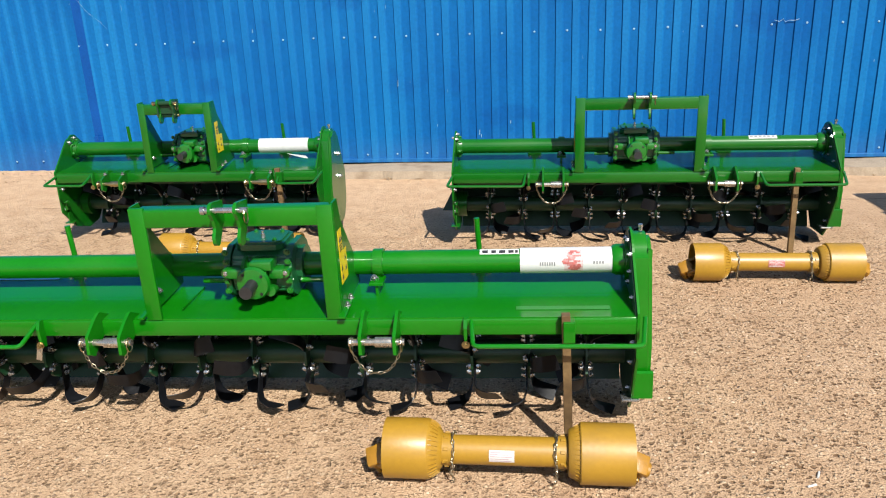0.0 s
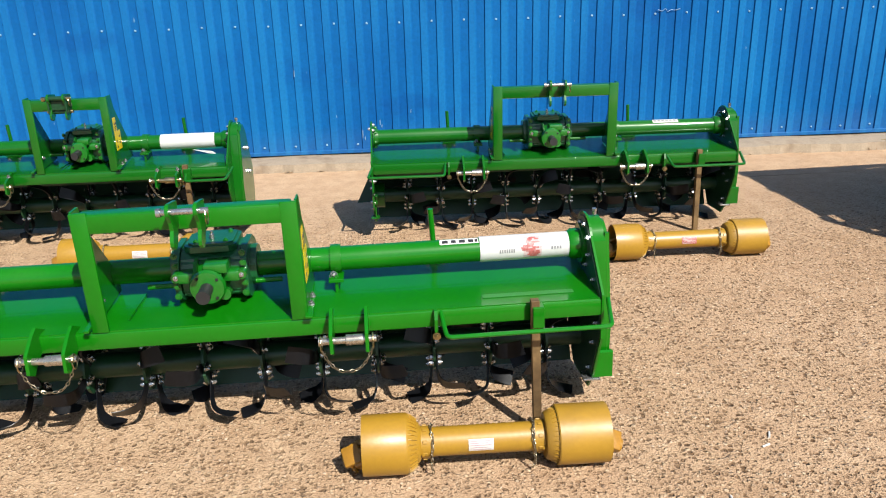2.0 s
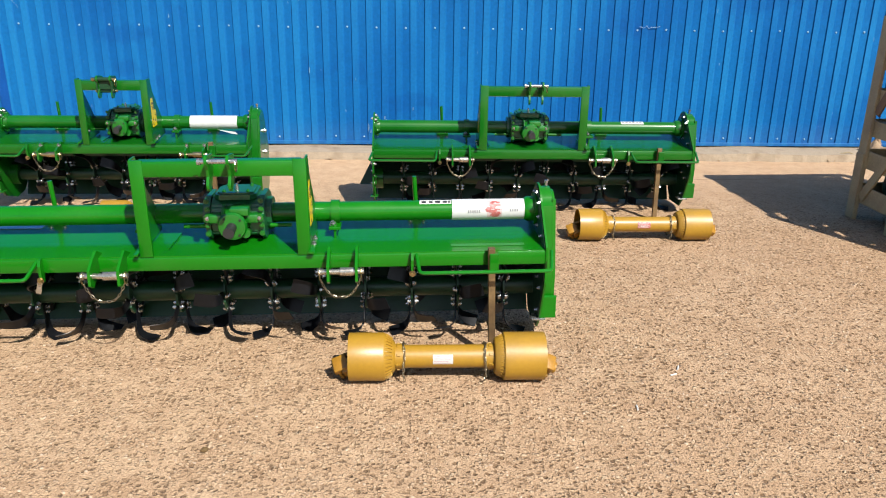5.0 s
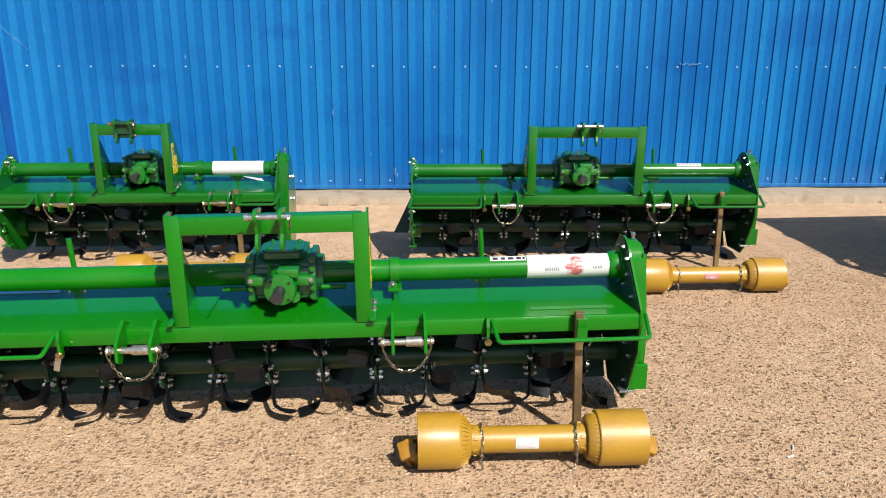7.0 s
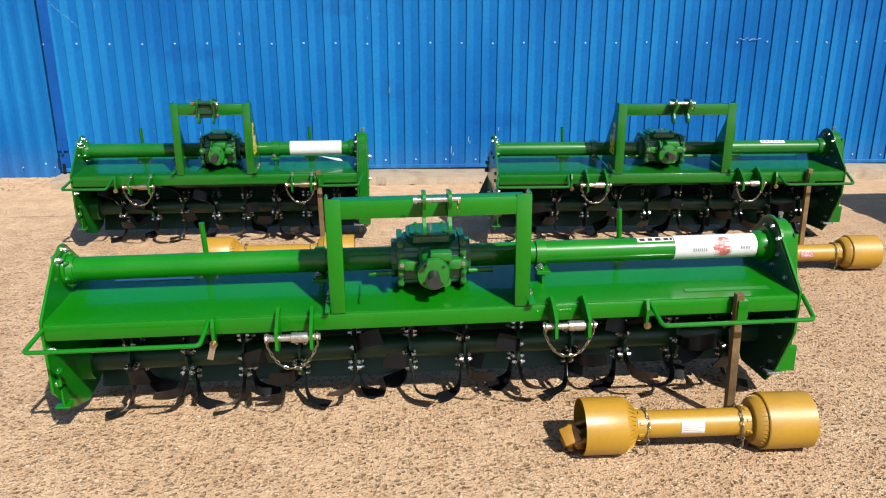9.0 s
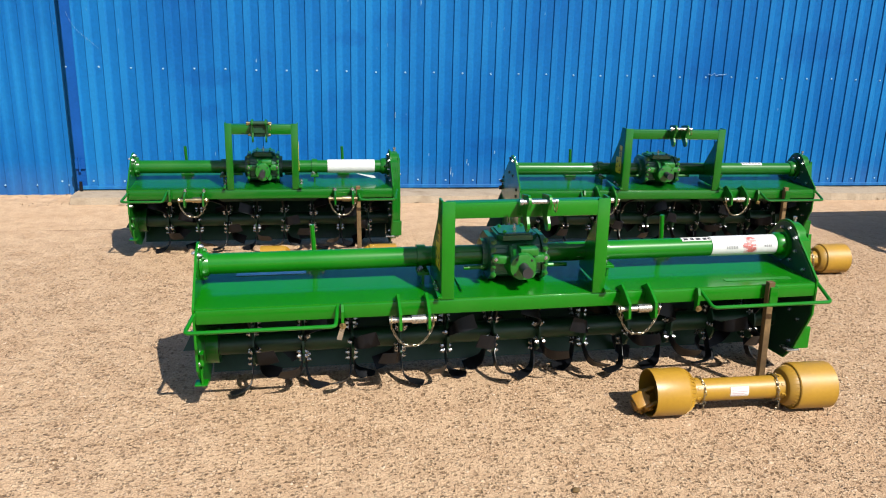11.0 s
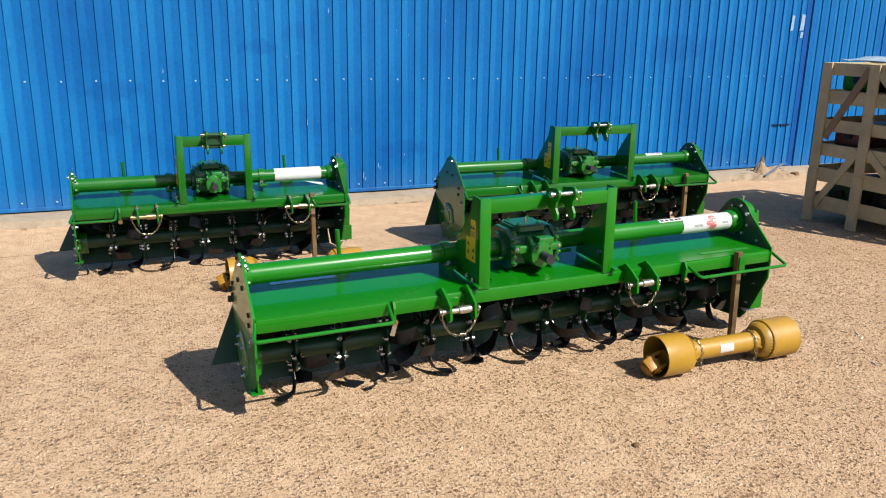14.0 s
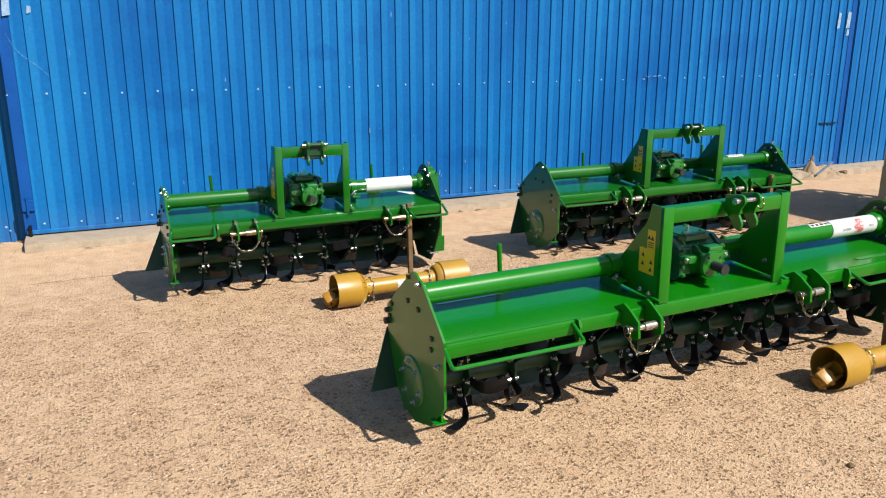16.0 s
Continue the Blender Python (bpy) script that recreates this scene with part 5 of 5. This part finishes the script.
def wall_details():
    """Marks on the gate: torn sticker remains, a pale scribble, a long scratch, a dark latch bar."""
    y = WALL_Y - 0.014
    for x, z, w, h in ((4.885, 1.86, 0.050, 0.19), (5.045, 1.87, 0.070, 0.20), (5.05, 1.72, 0.05, 0.08), (-4.062, 1.89, 0.062, 0.16), (-3.906, 1.86, 0.034, 0.06)):
        bm = slab(bmesh.new(), [(x - w / 2, z - h / 2), (x + w * 0.4, z - h / 2 + 0.01), (x + w / 2, z + h * 0.45), (x - w * 0.3, z + h / 2)], "y", WALL_Y - 0.020, WALL_Y - 0.0165)
        tagged(new("sticker_remains", finish(bm, "sticker", OLDFILM)), "torn white sticker remains on the blue wall", "sticker")
    bm = bmesh.new()
    pts = [(2.04, 1.255), (2.08, 1.240), (2.11, 1.262), (2.13, 1.235), (2.16, 1.250), (2.20, 1.246), (2.24, 1.258)]
    pipe(bm, [(x, y - 0.001, z) for x, z in pts], 0.0026, 5)
    tagged(new("paint_scribble", finish(bm, "scribble", OLDFILM)), "small pale paint scribble on the blue wall", "mark")
    bm = bmesh.new()
    pipe(bm, [(-4.09 + 0.27 * k / 12, y - 0.001, 1.69 - 0.335 * (k / 12) ** 0.72 - 0.012 * math.sin(k * 0.5)) for k in range(13)], 0.0007, 4)
    tagged(new("scratch", finish(bm, "scratch", OLDFILM)), "long thin pale scratch on the blue wall", "mark")
    for x, z, h in ((-0.585, 0.22, 0.075), (-0.565, 0.20, 0.04), (-0.425, 0.33, 0.05), (-0.41, 0.31, 0.03), (-0.145, 0.43, 0.035), (-1.15, 0.78, 0.06)):
        bm = slab(bmesh.new(), [(x - 0.003, z), (x + 0.003, z + 0.004), (x + 0.0045, z + h), (x - 0.001, z + h * 0.9)], "y", WALL_Y - 0.0155, WALL_Y - 0.0135)
        tagged(new("paint_scuff", finish(bm, "scuff", OLDFILM)), "short pale scuff on the blue wall", "mark", "scuffs on the gate")
    L = thing("gate_latch", pose(4.905, WALL_Y - 0.018, 0.625), "dark steel latch bar on the blue gate", "latch")
    part("bar", box(bmesh.new(), (-0.147, -0.008, -0.006), (0.147, 0.004, 0.006), 0.002), BLACK, L)
    part("bracket", box(bmesh.new(), (0.004, -0.004, -0.035), (0.018, 0.010, 0.0), 0.002), STRIPE, L)
    # hinge and floor bolt at the west edge
    hx = GATE_L + 0.03
    part("hinge", rod(box(bmesh.new(), (hx - 0.04, WALL_Y - 0.024, 0.285), (hx + 0.05, WALL_Y, 0.375), 0.003), (hx, WALL_Y - 0.026, 0.26), (hx, WALL_Y - 0.026, 0.40), 0.010, 10), STRIPE, GATE)
    part("floor_bolt", rod(bmesh.new(), (hx, WALL_Y - 0.04, 0.01), (hx, WALL_Y - 0.04, 0.17), 0.014, 10), BLACK, GATE, "dark steel floor bolt", smooth=True)


wall_details()


def debris():
    rnd = random.Random(21)
    bm = bmesh.new()
    bmesh.ops.create_grid(bm, x_segments=64, y_segments=36, size=0.5)
    for v in bm.verts:
        d = math.hypot(v.co.x * 2, v.co.y * 2)
        peak = 0.13 * math.exp(-((v.co.x + 0.17) / 0.075) ** 2 - ((v.co.y - 0.06) / 0.2) ** 2) + 0.05 * math.exp(-((v.co.x - 0.06) / 0.10) ** 2 - (v.co.y / 0.25) ** 2)
        lumps = 0.030 * noise.noise((v.co.x * 9, v.co.y * 6, 2)) + 0.018 * noise.noise((v.co.x * 26, v.co.y * 15, 7))
        v.co.z = max(0.0, (1 - d)) * 0.11 + min(1.0, max(0.0, 1 - d) * 3) * (peak + lumps) - 0.012 * (d > 0.98)
        v.co.x *= 0.95
        v.co.y *= 0.42
    heap = new("sand_heap", finish(bm, "heap", HEAPSAND, True))
    heap.matrix_basis = pose(4.62, 6.95, 0.0)
    tagged(heap, "low heap of sand and rubble at the wall's foot", "heap", kind="stuff")
    twigs = []
    for k in range(16):
        a, l = rnd.uniform(0, math.pi), rnd.uniform(0.08, 0.26)
        x, y = rnd.uniform(-0.36, 0.36), rnd.uniform(-0.10, 0.10)
        b = bmesh.new()
        pipe(b, [(x, y, 0.05), (x + l * 0.5 * math.cos(a), y + l * 0.2 * math.sin(a), 0.085), (x + l * math.cos(a), y + l * 0.4 * math.sin(a), 0.05 + rnd.uniform(0, 0.05))], 0.0045, 5)
        t = new("twig", finish(b, "twig", DRYGRASS if k % 3 else BLACK))
        t.matrix_basis = heap.matrix_basis.copy()
        tagged(t, "dry broken twig on the sand heap", "twig", "twigs on the heap")
    b = bmesh.new()
    box(b, (-0.17, -0.016, -0.006), (0.17, 0.016, 0.006), 0.002)
    pl = new("broken_lath", finish(b, "lath", GREYLATH))
    pl.matrix_basis = pose(4.55, 6.84, 0.120, 0, -23, 8)
    tagged(pl, "weathered blue-grey lath leaning on the sand heap", "lath")
    b = bmesh.new()
    bmesh.ops.create_cone(b, cap_ends=True, segments=5, radius1=0.045, radius2=0.006, depth=0.13)
    for v in b.verts:
        v.co += Vector((0.3, 0.1, 0.2)) * 0.06 * noise.noise(v.co * 17)
    sh = new("rubble_shard", finish(b, "shard", HEAPSAND))
    sh.matrix_basis = pose(4.475, 6.97, 0.215, 8, -12, 30)
    tagged(sh, "pointed sandy concrete shard standing in the heap", "rubble")
    b = bmesh.new()
    box(b, (-0.06, -0.035, 0), (0.06, 0.035, 0.06), 0.008)
    br = new("brick", finish(b, "brick", RUST))
    br.matrix_basis = pose(4.96, 6.90, 0.0, 0, 0, 24)
    tagged(br, "broken reddish brick lying at the wall's foot", "brick")


debris()


def dry_weeds():
    """Dry tufts and clods caught along the wall's foot."""
    rnd = random.Random(17)
    verts, faces = [], []
    for k in range(420):
        zone = rnd.choice(((-1.5, 0.2), (-1.5, 0.2), (2.2, 4.6), (-5.5, -3.3), (-0.4, 0.1)))
        x, y = rnd.uniform(*zone), WALL_Y - rnd.uniform(0.06, 0.34)
        a, l, h, w = rnd.uniform(0, 6.28), rnd.uniform(0.02, 0.08), rnd.uniform(0.003, 0.022), rnd.uniform(0.002, 0.007)
        z = 0.045 if y > WALL_Y - 0.26 else 0.0
        dx, dy = l * math.cos(a), l * math.sin(a) * 0.5
        o = len(verts)
        for t, hh in ((0.0, 0.0), (0.5, h), (1.0, h * 0.6)):
            for q in (-w, w):
                verts.append((x + dx * t - q * math.sin(a), y + dy * t + q * math.cos(a), z + 0.004 + hh))
        faces += [(o, o + 1, o + 3, o + 2), (o + 2, o + 3, o + 5, o + 4)]
    me = bpy.data.meshes.new("dry_weeds")
    me.from_pydata(verts, [], faces)
    me.materials.append(WEED)
    tagged(new("dry_weeds", me), "brown dry weeds along the foot of the blue wall", "weeds", kind="stuff")


dry_weeds()


def pebble_stuff():
    """Loose and proud pebbles of the worn surface, nearest to the walk."""
    rng = np.random.default_rng(12)
    n = 9000
    x, y = rng.uniform(-5.2, 3.0, n), 1.0 + 4.2 * rng.random(n) ** 1.15
    r = 0.0035 + 0.0065 * rng.random(n) ** 2
    turn = rng.uniform(0, 6.283, n)
    k = np.arange(7)
    verts, faces = [], []
    for i in range(n):
        o = len(verts)
        c, s_ = math.cos(turn[i]), math.sin(turn[i])
        for q, (rad, h) in enumerate(((1.0, -0.15), (0.72, 0.34))):
            for a in range(7):
                w = rad * r[i] * (0.85 + 0.3 * ((i * 7 + a * 3) % 5) / 5)
                px, py = w * math.cos(a * 0.8976), 0.68 * w * math.sin(a * 0.8976)
                verts.append((x[i] + px * c - py * s_, y[i] + px * s_ + py * c, h * r[i]))
        for a in range(7):
            b = (a + 1) % 7
            faces.append((o + a, o + b, o + 7 + b, o + 7 + a))
        faces.append(tuple(o + 7 + a for a in range(7)))
    me = bpy.data.meshes.new("pebbles")
    me.from_pydata(verts, [], faces)
    m = bpy.data.materials.new("pebble_stone")
    m.use_nodes = True
    nt = m.node_tree
    g = nt.nodes.new("ShaderNodeNewGeometry")
    ramp = nt.nodes.new("ShaderNodeValToRGB")
    els = ramp.color_ramp.elements
    els[0].color, els[1].color = (0.124, 0.074, 0.043, 1), (0.45, 0.335, 0.235, 1)
    for p, c in ((0.3, (0.26, 0.18, 0.118, 1)), (0.6, (0.385, 0.28, 0.192, 1))):
        els.new(p).color = c
    nt.links.new(g.outputs["Random Per Island"], ramp.inputs["Fac"])
    bsdf = nt.nodes["Principled BSDF"]
    bsdf.inputs["Roughness"].default_value = 0.8
    nt.links.new(ramp.outputs[0], bsdf.inputs["Base Color"])
    me.materials.append(m)
    me.shade_smooth()
    tagged(new("pebbles", me), "small tan and brown pebbles bedded in worn concrete", "pebbles", kind="stuff")


pebble_stuff()
